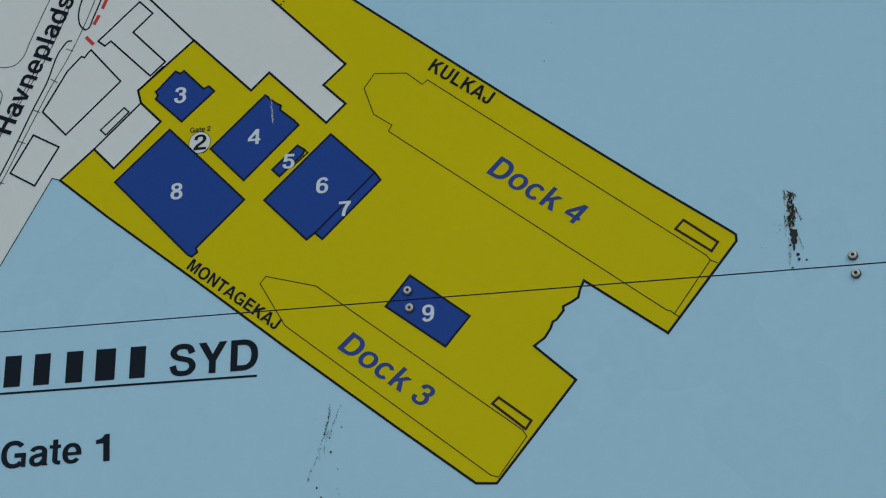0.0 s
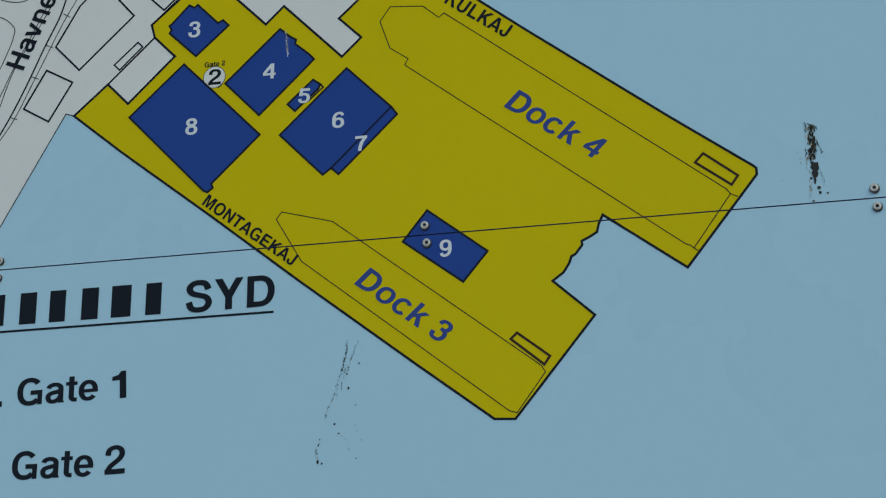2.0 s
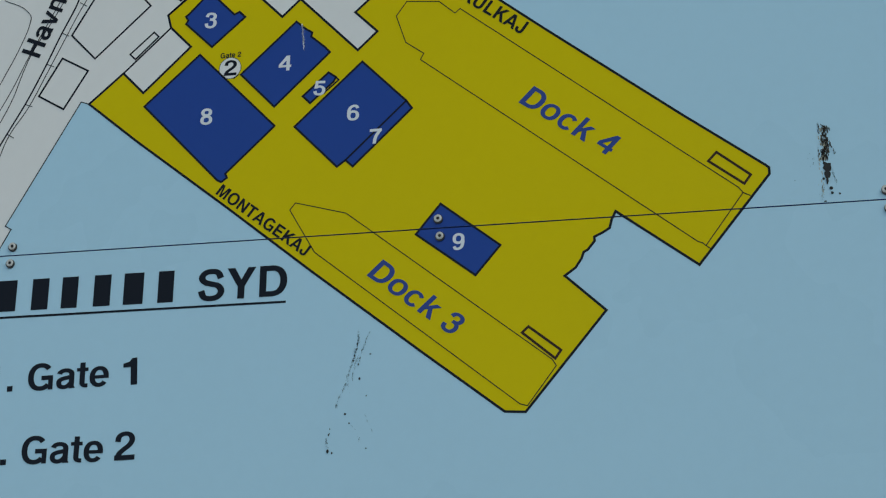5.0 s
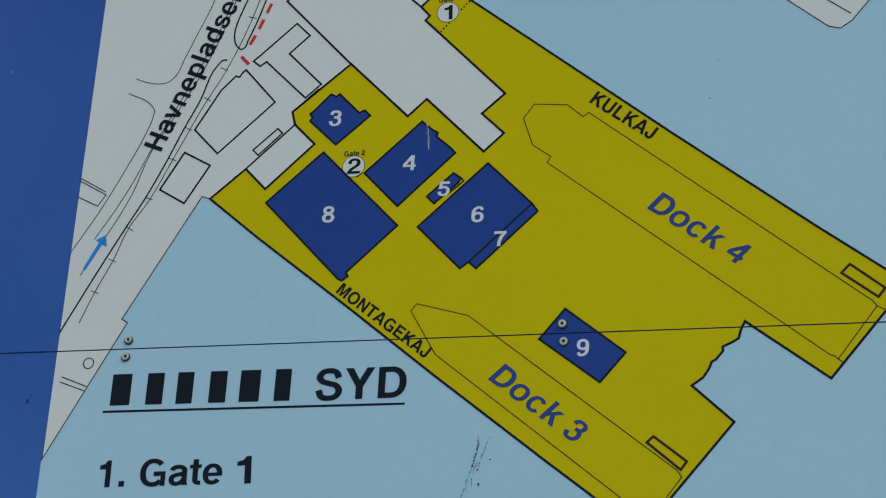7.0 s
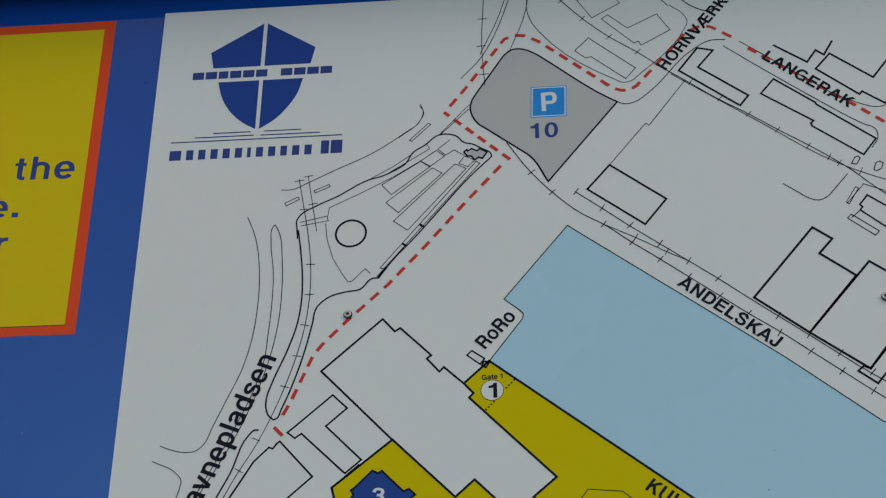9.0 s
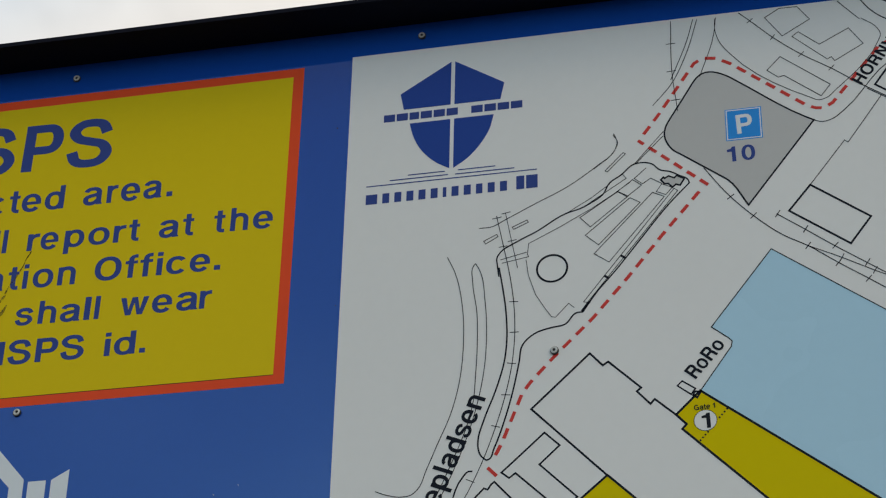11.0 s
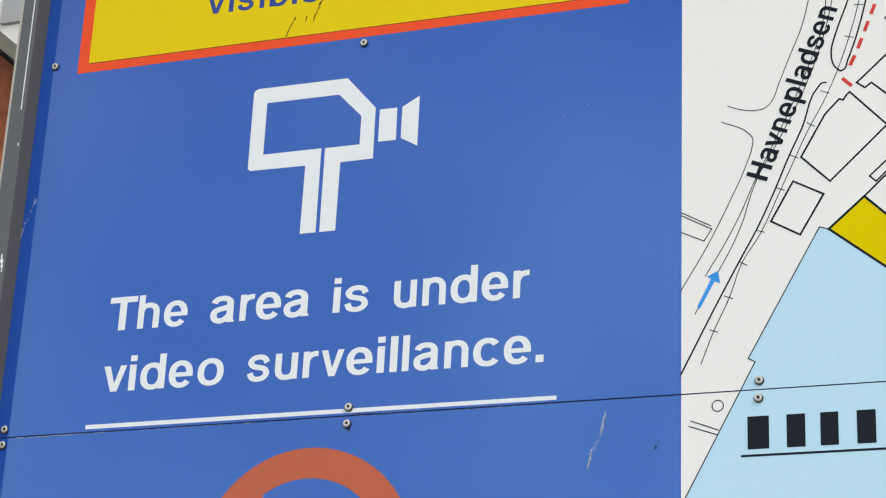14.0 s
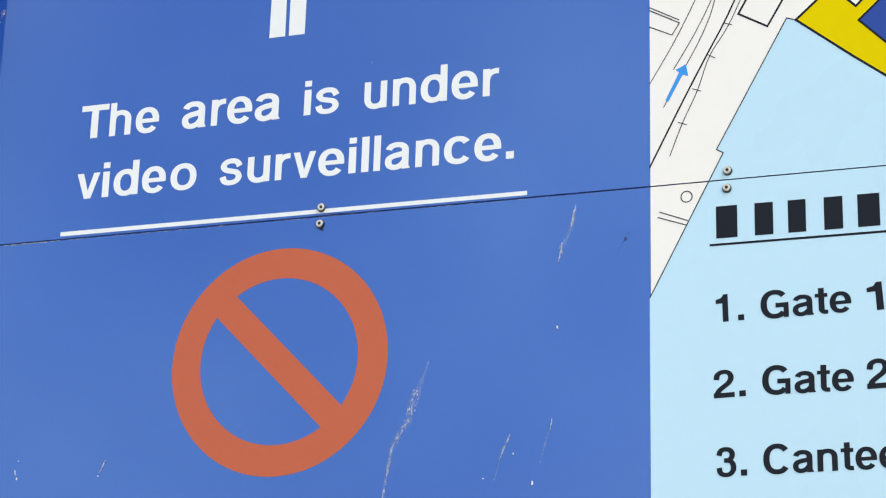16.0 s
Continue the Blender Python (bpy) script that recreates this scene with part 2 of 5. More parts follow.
# heavy grotesque proportions in thousandths of the type size: advance, left, right, bottom, top
METRICS = {
    "A": (722, 20, 702, 0, 718), "C": (722, 44, 684, -19, 737), "D": (722, 76, 685, 0, 718), "E": (667, 76, 621, 0, 718),
    "G": (778, 44, 713, -19, 737), "H": (722, 71, 651, 0, 718), "I": (278, 64, 214, 0, 718), "J": (556, 22, 484, -18, 718),
    "K": (722, 87, 722, 0, 718), "L": (611, 76, 583, 0, 718), "M": (833, 69, 765, 0, 718), "N": (722, 69, 654, 0, 718),
    "O": (778, 44, 734, -19, 737), "P": (667, 76, 627, 0, 718), "R": (722, 76, 677, 0, 718), "S": (667, 39, 629, -19, 737),
    "T": (611, 14, 598, 0, 718), "U": (722, 72, 651, -19, 718),
}
METRICS |= {
    "V": (667, 19, 648, 0, 718), "Y": (667, 15, 653, 0, 718), "\u00c6": (1000, 5, 954, 0, 718), " ": (278, 0, 0, 0, 0),
    ".": (278, 64, 214, 0, 146), "/": (278, -33, 311, -19, 737), "0": (556, 32, 524, -19, 710), "1": (556, 69, 378, 0, 710),
    "2": (556, 26, 511, 0, 710), "3": (556, 27, 516, -19, 710), "4": (556, 27, 526, 0, 710), "5": (556, 27, 516, -19, 698),
    "6": (556, 31, 520, -19, 710), "7": (556, 25, 528, 0, 698), "8": (556, 32, 524, -19, 710), "9": (556, 30, 522, -19, 710),
}
METRICS |= {
    "a": (556, 29, 527, -14, 546), "b": (611, 61, 578, -14, 718), "c": (556, 34, 524, -14, 546), "d": (611, 34, 551, -14, 718),
    "e": (556, 23, 528, -14, 546), "f": (333, 10, 318, 0, 727), "h": (611, 65, 546, 0, 718), "i": (278, 69, 209, 0, 725),
    "k": (556, 69, 562, 0, 718), "l": (278, 69, 209, 0, 718), "m": (889, 64, 826, 0, 546), "n": (611, 65, 546, 0, 546),
    "o": (611, 34, 578, -14, 546), "p": (611, 62, 578, -207, 546), "r": (389, 64, 373, 0, 546), "s": (556, 30, 519, -14, 546),
    "t": (333, 10, 309, -6, 676), "u": (611, 66, 545, -14, 532), "v": (556, 13, 543, 0, 532), "w": (778, 10, 769, 0, 532),
}
GLYPHS = {}


def oval(cx, cy, rx, ry, a0, a1, square=2.25):
    """Points along a slightly squared ellipse from a0 to a1 degrees."""
    n = max(3, round(abs(a1 - a0) / 12))
    made = []
    for i in range(n + 1):
        a = radians(a0 + (a1 - a0) * i / n)
        c, s = math.cos(a), math.sin(a)
        made.append((cx + rx * math.copysign(abs(c) ** (2 / square), c), cy + ry * math.copysign(abs(s) ** (2 / square), s)))
    return made


def inked(pts, upright=136, level=106, closed=False):
    """A pen line as two rows of points: its upright runs are heavier than its level ones."""
    p = [Vector(q) for q in pts]
    if closed:
        p = p[:-1]
    n, left, right = len(p), [], []
    for i in range(n):
        a = p[i - 1] if i or closed else p[0]
        b = p[(i + 1) % n] if i < n - 1 or closed else p[-1]
        way = (b - a).normalized()
        side = Vector((-way.y * upright / 2, way.x * level / 2))
        left.append(p[i] + side)
        right.append(p[i] - side)
    return [[left[i], left[(i + 1) % n], right[(i + 1) % n], right[i]] for i in range(n if closed else n - 1)]


def curve(*pts, upright=132, level=106):
    return inked(bend(pts, steps=4, sharp=179), upright, level)


def block(x0, x1, y0, y1):
    return [[Vector((x0, y0)), Vector((x1, y0)), Vector((x1, y1)), Vector((x0, y1))]]


def shape(*pts):
    return [[Vector(q) for q in pts]]


def loop(x0, x1, y0, y1, upright=136, level=106):
    return inked(oval((x0 + x1) / 2, (y0 + y1) / 2, (x1 - x0 - upright) / 2, (y1 - y0 - level) / 2, 0, 360), upright, level, True)


def arch(x0, x1, top=494):
    return inked([*oval((x0 + x1) / 2, 330, (x1 - x0) / 2, top - 330, 180, 0), (x1, 0)])


def letter_six():
    return [loop(31, 520, -19, 452), curve((462, 540), (395, 642), (290, 656), (165, 590), (103, 440), (99, 220))]


def over(pieces):
    """The same letter turned upside down within a figure's box."""
    return [[[Vector((552 - q.x, 691 - q.y)) for q in face] for face in piece] for piece in pieces]


# the sign's heavy grotesque, drawn stroke by stroke on a thousandth grid
CAPITAL = dict(upright=150, level=122)
DRAWN = {
    "A": lambda: [shape((20, 0), (174, 0), (361, 548), (545, 0), (702, 0), (448, 718), (276, 718)), block(180, 540, 150, 268)],
    "C": lambda: [inked(oval(378, 359, 258, 317, 38, 322), **CAPITAL)],
    "D": lambda: [block(76, 226, 0, 718), inked([(150, 657), *oval(350, 359, 260, 298, 90, -90), (150, 61)], **CAPITAL)],
    "E": lambda: [block(76, 226, 0, 718), block(76, 607, 596, 718), block(76, 577, 302, 420), block(76, 621, 0, 124)],
    "G": lambda: [inked(oval(386, 359, 266, 317, 40, 318), **CAPITAL), block(405, 713, 268, 386), block(592, 713, 0, 300)],
    "H": lambda: [block(71, 221, 0, 718), block(501, 651, 0, 718), block(71, 651, 306, 432)],
    "I": lambda: [block(64, 214, 0, 718)],
    "J": lambda: [inked([(409, 718), *oval(253, 200, 156, 158, 0, -180), (97, 262)], 148, 122)],
    "K": lambda: [block(87, 237, 0, 718), shape((230, 235), (230, 425), (505, 718), (695, 718)), shape((305, 370), (410, 470), (722, 0), (537, 0))],
    "L": lambda: [block(76, 226, 0, 718), block(76, 583, 0, 128)],
    "M": lambda: [shape((69, 0), (69, 718), (280, 718), (417, 200), (552, 718), (765, 718), (765, 0), (624, 0), (624, 565), (480, 0), (352, 0), (210, 565), (210, 0))],
    "N": lambda: [shape((69, 0), (69, 718), (220, 718), (512, 235), (512, 718), (654, 718), (654, 0), (505, 0), (211, 490), (211, 0))],
    "O": lambda: [loop(44, 734, -19, 737, 150, 122)],
    "P": lambda: [block(76, 226, 0, 718), inked([(150, 657), *oval(405, 487, 147, 170, 90, -90), (150, 317)], **CAPITAL)],
    "R": lambda: [block(76, 226, 0, 718), inked([(150, 657), *oval(430, 501, 152, 156, 90, -90), (150, 345)], **CAPITAL), curve((420, 345), (530, 312), (567, 220), (574, 90), (604, 0), upright=146)],
    "S": lambda: [curve((540, 508), (470, 640), (330, 676), (180, 640), (117, 535), (170, 445), (330, 382), (500, 318), (556, 205), (490, 82), (335, 42), (170, 85), (108, 232), upright=146, level=120)],
    "T": lambda: [block(14, 598, 592, 718), block(231, 381, 0, 718)],
    "U": lambda: [inked([(147, 718), *oval(361, 250, 214, 208, 180, 360), (576, 718)], **CAPITAL)],
    "V": lambda: [shape((19, 718), (180, 718), (336, 200), (490, 718), (648, 718), (418, 0), (250, 0))],
    "Y": lambda: [shape((15, 718), (185, 718), (335, 440), (485, 718), (653, 718), (411, 280), (411, 0), (259, 0), (259, 280))],
    "\u00c6": lambda: [shape((5, 0), (160, 0), (490, 620), (490, 718), (350, 718)), block(475, 620, 0, 718), block(475, 945, 596, 718), block(475, 915, 302, 420), block(475, 954, 0, 124), block(180, 500, 150, 264)],
    ".": lambda: [block(64, 214, 0, 146)],
    "/": lambda: [shape((-33, -19), (66, -19), (311, 737), (212, 737))],
}
DRAWN |= {
    "0": lambda: [loop(32, 524, -19, 710)],
    "1": lambda: [shape((236, 0), (378, 0), (378, 710), (268, 710), (205, 618), (69, 582), (69, 480), (236, 480))],
    "2": lambda: [curve((97, 462), (130, 595), (268, 656), (400, 612), (440, 500), (390, 385), (250, 268), (150, 180), (92, 62)), block(26, 511, 0, 124)],
    "3": lambda: [curve((97, 508), (140, 620), (265, 657), (390, 612), (422, 515), (370, 415), (222, 384)), curve((222, 390), (390, 352), (446, 205), (390, 78), (265, 36), (130, 85), (94, 215))],
    "4": lambda: [block(330, 462, 0, 710), shape((27, 160), (27, 285), (330, 710), (400, 710), (400, 575), (150, 262), (400, 262), (400, 160)), block(330, 526, 160, 264)],
    "5": lambda: [block(112, 482, 576, 698), shape((100, 698), (220, 698), (188, 330), (54, 330)), curve((122, 376), (265, 422), (400, 368), (447, 230), (395, 85), (260, 36), (130, 80), (94, 196))],
    "6": letter_six,
    "7": lambda: [block(25, 528, 576, 698), curve((462, 610), (330, 430), (250, 220), (222, 0), upright=142)],
    "8": lambda: [loop(54, 502, 345, 710), loop(32, 524, -19, 402)],
    "9": lambda: over(letter_six()),
    "a": lambda: [inked([*oval(268, 372, 166, 122, 168, 0), (434, 90), (440, 0)]), shape((400, 0), (527, 0), (527, 28), (500, 60), (490, 120), (400, 120)), curve((434, 318), (320, 292), (200, 268), (112, 218), (98, 150), (130, 74), (215, 38), (330, 64), (434, 165))],
    "b": lambda: [loop(70, 578, -14, 546), block(61, 197, 0, 718)],
    "c": lambda: [inked(oval(290, 266, 188, 228, 38, 322))],
    "d": lambda: [loop(34, 542, -14, 546), block(415, 551, 0, 718)],
    "e": lambda: [inked([(459, 216), *oval(275, 266, 184, 228, 0, 322)]), block(95, 500, 214, 302)],
    "f": lambda: [inked([(158, 0), *oval(272, 560, 114, 114, 180, 90), (318, 674)], 132), block(10, 318, 440, 532)],
    "h": lambda: [block(65, 201, 0, 718), arch(133, 478)],
    "i": lambda: [block(69, 209, 0, 532), block(69, 209, 605, 725)],
    "k": lambda: [block(69, 205, 0, 718), shape((195, 172), (195, 322), (375, 532), (543, 532)), shape((250, 300), (345, 370), (562, 0), (398, 0))],
    "l": lambda: [block(69, 209, 0, 718)],
    "m": lambda: [block(64, 196, 0, 532), arch(130, 445), arch(445, 760)],
    "n": lambda: [block(65, 201, 0, 532), arch(133, 478)],
    "o": lambda: [loop(34, 578, -14, 546)],
}
DRAWN |= {
    "p": lambda: [loop(71, 578, -14, 546), block(62, 198, -207, 532)],
    "r": lambda: [block(64, 200, 0, 532), inked([*oval(345, 290, 212, 192, 180, 84)])],
    "s": lambda: [curve((452, 372), (395, 462), (275, 491), (155, 458), (107, 385), (150, 318), (275, 278), (405, 235), (444, 155), (390, 72), (270, 39), (140, 75), (95, 172), upright=128, level=104)],
    "t": lambda: [inked([(160, 676), *oval(262, 140, 102, 94, 180, 270), (309, 47)]), block(10, 309, 440, 532)],
    "u": lambda: [block(409, 545, 0, 532), inked([(134, 532), *oval(306, 202, 172, 164, 180, 360)])],
    "v": lambda: [shape((13, 532), (160, 532), (278, 165), (399, 532), (543, 532), (350, 0), (205, 0))],
    "w": lambda: [shape((10, 532), (155, 532), (235, 160), (318, 532), (463, 532), (546, 160), (624, 532), (769, 532), (618, 0), (474, 0), (389, 370), (305, 0), (160, 0))],
}


def glyph(ch):
    if ch not in GLYPHS:
        GLYPHS[ch] = DRAWN[ch]()
    return GLYPHS[ch]


def span(text):
    """Left end, right end and top of a word in the type's thousandths."""
    before = sum(METRICS[c][0] for c in text[:-1])
    return METRICS[text[0]][1], before + METRICS[text[-1]][2], max(METRICS[c][4] for c in text)


def lettering(text, material, x, z, turn, length, height, shear, parent, layer, set_by_hand=()):
    """A printed word: its baseline starts at x, z and runs length millimetres; height is its tallest letter's.
    set_by_hand: for each letter of a word stuck on letter by letter, where it starts and how wide it is."""
    left, right, tall = span(text)
    sx, sz = length / (right - left), height / tall
    c, s = math.cos(radians(turn)), math.sin(radians(turn))
    bm, along = bmesh.new(), -left

    def vert(q, y):
        u, w = start + (q.x - METRICS[ch][1]) * sx * wide + shear * q.y * sz, q.y * sz
        return bm.verts.new(((x + u * c - w * s) / 1000, y, (z + u * s + w * c) / 1000))

    for n, ch in enumerate(text):
        start, wide = set_by_hand[n] if set_by_hand else ((along + METRICS[ch][1]) * sx, 1.0)
        for k, piece in enumerate(glyph(ch) if ch != " " else ()):
            top = -LAYER * (layer + 0.15 * k)
            for face in piece:
                front = [vert(q, top) for q in face]
                back = [vert(q, 0.0) for q in face]
                bm.faces.new(front)
                for i in range(len(face)):
                    j = (i + 1) % len(face)
                    bm.faces.new((front[i], back[i], back[j], front[j]))
        along += METRICS[ch][0]
    bmesh.ops.remove_doubles(bm, verts=bm.verts[:], dist=1e-7)
    split(bm)
    return part("lettering", bm, material, parent, f'{INK_WORD[material.name]} printed "{text}"')


def bars(x, z, length, height, widths, material, parent, layer, gap=0.16):
    """Plain bars in the place of writing: relative widths, with even gaps."""
    unit = length / (sum(widths) + gap * (len(widths) - 1))
    for w in widths:
        film("bar", material, layer, [(x, z), (x + w * unit, z), (x + w * unit, z + height), (x, z + height)], parent)
        x += (w + gap) * unit


# ---- ground and the building behind ----
bm = bmesh.new()
bmesh.ops.create_grid(bm, x_segments=8, y_segments=8, size=1500)
ground = part("ground", bm, ASPHALT, None)
tagged(ground, "dark grey worn asphalt yard around the sign", "ground", kind="structure")

bm = bmesh.new()
gable = [(-9.0, 0.0), (-1.6, 0.0), (-1.6, 3.29), (-5.3, 6.43), (-9.0, 3.29)]
front = [bm.verts.new((x, 3.0, z)) for x, z in gable]
back = [bm.verts.new((x, 12.0, z)) for x, z in gable]
bm.faces.new(front)
bm.faces.new(back)
for i in range(5):
    j = (i + 1) % 5
    bm.faces.new((front[i], back[i], back[j], front[j]))
house = tagged(new("gabled_building"), "rust-red rough-walled building with an olive verge board behind the sign", "building")
part("wall", bm, BRICK, house)
bm = bmesh.new()
for x0, z0, x1, z1 in ((-5.3, 6.455, -1.3, 3.055), (-5.3, 6.455, -9.3, 3.055)):
    p = [bm.verts.new((x, y, z + dz)) for y in (2.86, 12.1) for x, z, dz in ((x0, z0, 0.0), (x1, z1, 0.0), (x1, z1, 0.06), (x0, z0, 0.06))]
    for q in ((0, 1, 2, 3), (4, 5, 6, 7), (0, 1, 5, 4), (1, 2, 6, 5), (2, 3, 7, 6), (3, 0, 4, 7)):
        bm.faces.new([p[k] for k in q])
part("verge_board", bm, VERGE, house, "weathered olive-grey verge board and roof edge")
bm = bmesh.new()
box(bm, -3.78, -3.30, 3.60, 4.60, 4.60, 5.90, 0.01)
dormer = part("dormer", bm, PALE, house, "white boarded dormer on the roof slope")
bm = bmesh.new()
box(bm, -3.70, -3.36, 3.585, 3.61, 5.19, 5.40, 0.005)
part("dormer_panel", bm, ZINC, dormer, "grey zinc panel under the dormer window")
bm = bmesh.new()
box(bm, -3.71, -3.36, 3.585, 3.61, 5.42, 5.80, 0.02)
part("dormer_window", bm, DARKGLASS, dormer, "small dark window pane")

# ---- the sign ----
LEFT, RIGHT, TOP, BOTTOM = -1.150, 2.05, 1.197, -1.2
sign = tagged(new("information_sign"), "large blue two-panel shipyard sign with yellow harbour map and white pictograms", "sign")
sign.location = (0, 0, SIGN_HEIGHT)

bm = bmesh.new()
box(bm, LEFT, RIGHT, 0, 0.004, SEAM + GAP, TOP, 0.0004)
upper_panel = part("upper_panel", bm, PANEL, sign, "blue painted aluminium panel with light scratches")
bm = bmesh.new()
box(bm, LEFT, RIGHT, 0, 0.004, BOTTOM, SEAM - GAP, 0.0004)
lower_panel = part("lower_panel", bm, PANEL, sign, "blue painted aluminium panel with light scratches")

# frame: deep hood over the top, channel profiles at the sides and below
bm = bmesh.new()
box(bm, LEFT - 0.045, RIGHT + 0.045, -0.070, 0.03, TOP, TOP + 0.004, 0.001)
box(bm, LEFT - 0.045, RIGHT + 0.045, -0.0725, -0.0695, TOP - 0.002, TOP + 0.006, 0.001)
part("top_hood", bm, HOOD, sign, "navy sheet-metal hood along the top edge, its underside's shade in the near-black colour")
for side, x in (("left", LEFT), ("right", RIGHT)):
    d = -1 if side == "left" else 1
    bm = bmesh.new()
    box(bm, min(x - d * 0.005, x + d * 0.022), max(x - d * 0.005, x + d * 0.022), -0.034, 0.03, BOTTOM - 0.03, TOP - 0.001, 0.0025)
    frame_bar = part("side_frame", bm, FRAMEGREY, sign, "scuffed grey metal edge profile")
    bm = bmesh.new()
    box(bm, min(x + d * 0.022, x + d * 0.027), max(x + d * 0.022, x + d * 0.027), -0.032, 0.03, BOTTOM - 0.03, TOP - 0.001, 0.001)
    part("frame_lip", bm, LIP, frame_bar, "pale outer lip of the frame")
bm = bmesh.new()
box(bm, LEFT, RIGHT, -0.034, 0.03, BOTTOM - 0.03, BOTTOM, 0.0025)
part("bottom_frame", bm, FRAMEGREY, sign, "scuffed grey metal edge profile")
bm = bmesh.new()
box(bm, LEFT, RIGHT, 0.0045, 0.034, SEAM - 0.04, SEAM + 0.04, 0.001)
part("rear_rail", bm, STEEL, sign)
for x in (-0.7, 1.5):
    bm = bmesh.new()
    box(bm, x - 0.05, x + 0.05, 0.036, 0.136, -SIGN_HEIGHT, TOP - 0.05, 0.004)
    part("post", bm, STEEL, sign, "square galvanised steel post")


def make_rivet(x, z, size=0.85):
    """A dished rivet head with a hole, on a dark washer shifted to paint its shadow."""
    bm = bmesh.new()
    profile = ((0.0065, 0.0), (0.0068, 0.0012), (0.0060, 0.0026), (0.0042, 0.0032), (0.0028, 0.0030), (0.0021, 0.0016), (0.0, 0.0014))
    rings = []
    for r, y in profile:
        rings.append([bm.verts.new((r * size * math.cos(2 * math.pi * i / 20), -y * size - 0.0005, r * size * math.sin(2 * math.pi * i / 20))) for i in range(20)] if r else [bm.verts.new((0, -y * size - 0.0005, 0))])
    for a, b in zip(rings, rings[1:]):
        for i in range(20):
            j = (i + 1) % 20
            bm.faces.new((a[i], a[j], b[j], b[i]) if len(b) > 1 else (a[i], a[j], b[0]))
    ob = part("rivet", bm, RIVET, sign, "dull metal rivet with a dark hollow centre")
    ob.location = (x, 0, z)
    ob.rotation_euler = (random.uniform(-0.06, 0.06), 0, random.uniform(-0.06, 0.06))
    bm = bmesh.new()
    # disc set down and right, so its dark crescent paints the rivet's shadow
    slab(bm, circle(0.0004, -0.0010, 0.0073 * size, 20), 0.0026)
    part("washer_shadow", bm, RIVET_BLACK, ob)
    bm = bmesh.new()
    slab(bm, circle(0, 0, 0.0019 * size, 12), 0.0026)
    part("rivet_core", bm, RIVET_BLACK, ob)


for x in (-1.131, -0.579, 0.0, 0.600, 1.171, 1.75):
    make_rivet(x, 0.001)
    make_rivet(x + random.uniform(-0.003, 0.003), -0.023)
for x, z in ((-0.567, 1.170), (0.007, 1.173), (0.582, 1.173), (1.16, 1.173), (-1.121, 0.599), (-0.591, 0.571), (0.213, 0.596), (0.957, 0.592)):
    make_rivet(x, z)

# ---- the map: white sheet, pale water, yellow yard and its printed lines ----
bm = bmesh.new()
slab(bm, [(-0.104, BOTTOM), (RIGHT, BOTTOM), (RIGHT, 1.147), (-0.104, 1.147)], LAYER)
split(bm)
map_sheet = part("map_sheet", bm, WHITE, sign, "white printed harbour map with black outlines")

film("water", WATER, 2, [(-105.7, -166.6), (-5.1, 26.3), (-14.1, 31.6), (83.3, 208.6), (95.5, 204.5), (414.4, 513.4), (460.0, 578.2), (461.5, 586.2), (456.6, 591.9), (434.0, 610.9), (523.3, 727.1), (818.2, 503.4), (939.6, 403.5), (940.9, 403.1), (955.2, 399.1), (970.3, 409.4), (1027.9, 482.2), (1550.0, 1147.0), (2050.0, 1147.0), (2050.0, -1200.0), (-104.0, -1200.0)])
film("land_patch", WHITE, 2.5, [(95.6, 204.4), (74.9, 398.1), (314.3, 572.4), (414.4, 514.2), (523.0, 381.2), (531.9, 261.4), (483.0, 233.1), (279.6, 104.0)])
film("yard_area", YELLOW, 3, [(95.6, 204.4), (143.6, 246.7), (175.3, 214.5), (241.1, 278.5), (209.8, 310.2), (204.3, 329.9), (284.3, 398.7), (372.4, 311.6), (397.8, 336.2), (482.5, 251.6), (509.2, 277.2), (477.0, 308.6), (507.8, 336.7), (387.9, 458.5), (393.9, 465.2), (380.2, 480.5), (414.4, 514.2), (735.7, 262.8), (921.1, 120.9), (1023.8, 44.9), (1028.6, 40.6), (1028.9, 32.2), (938.7, -82.8), (833.2, -4.4), (827.9, -16.1), (825.5, -26.6), (816.6, -32.0), (805.6, -37.2), (806.2, -42.5), (797.3, -53.9), (792.1, -56.6), (789.1, -65.4), (781.7, -76.9), (767.6, -87.1), (820.8, -135.6), (718.5, -262.7), (691.8, -261.2), (585.9, -180.8), (430.3, -60.6), (306.5, 37.6), (169.9, 143.6)])
stroke("yard_edge", INK, 5, 3.3, [(95.6, 204.4), (143.6, 246.7), (175.3, 214.5), (241.1, 278.5), (209.8, 310.2), (204.3, 329.9), (284.3, 398.7), (372.4, 311.6), (397.8, 336.2), (482.5, 251.6), (509.2, 277.2), (477.0, 308.6), (507.8, 336.7), (387.9, 458.5), (393.9, 465.2), (380.2, 480.5), (414.4, 514.2), (735.7, 262.8), (921.1, 120.9), (1023.8, 44.9), (1028.6, 40.6), (1028.9, 32.2), (938.7, -82.8), (833.2, -4.4), (827.9, -16.1), (825.5, -26.6), (816.6, -32.0), (805.6, -37.2), (806.2, -42.5), (797.3, -53.9), (792.1, -56.6), (789.1, -65.4), (781.7, -76.9), (767.6, -87.1), (820.8, -135.6), (718.5, -262.7), (691.8, -261.2), (585.9, -180.8), (430.3, -60.6), (306.5, 37.6), (169.9, 143.6)], closed=True)
film("building_fill", BLUE, 4, [(230.8, 325.3), (234.9, 328.3), (258.8, 353.5), (266.6, 349.1), (271.5, 352.9), (302.3, 321.8), (309.7, 325.3), (318.4, 316.6), (272.2, 275.3), (231.5, 314.0), (234.6, 318.8)])
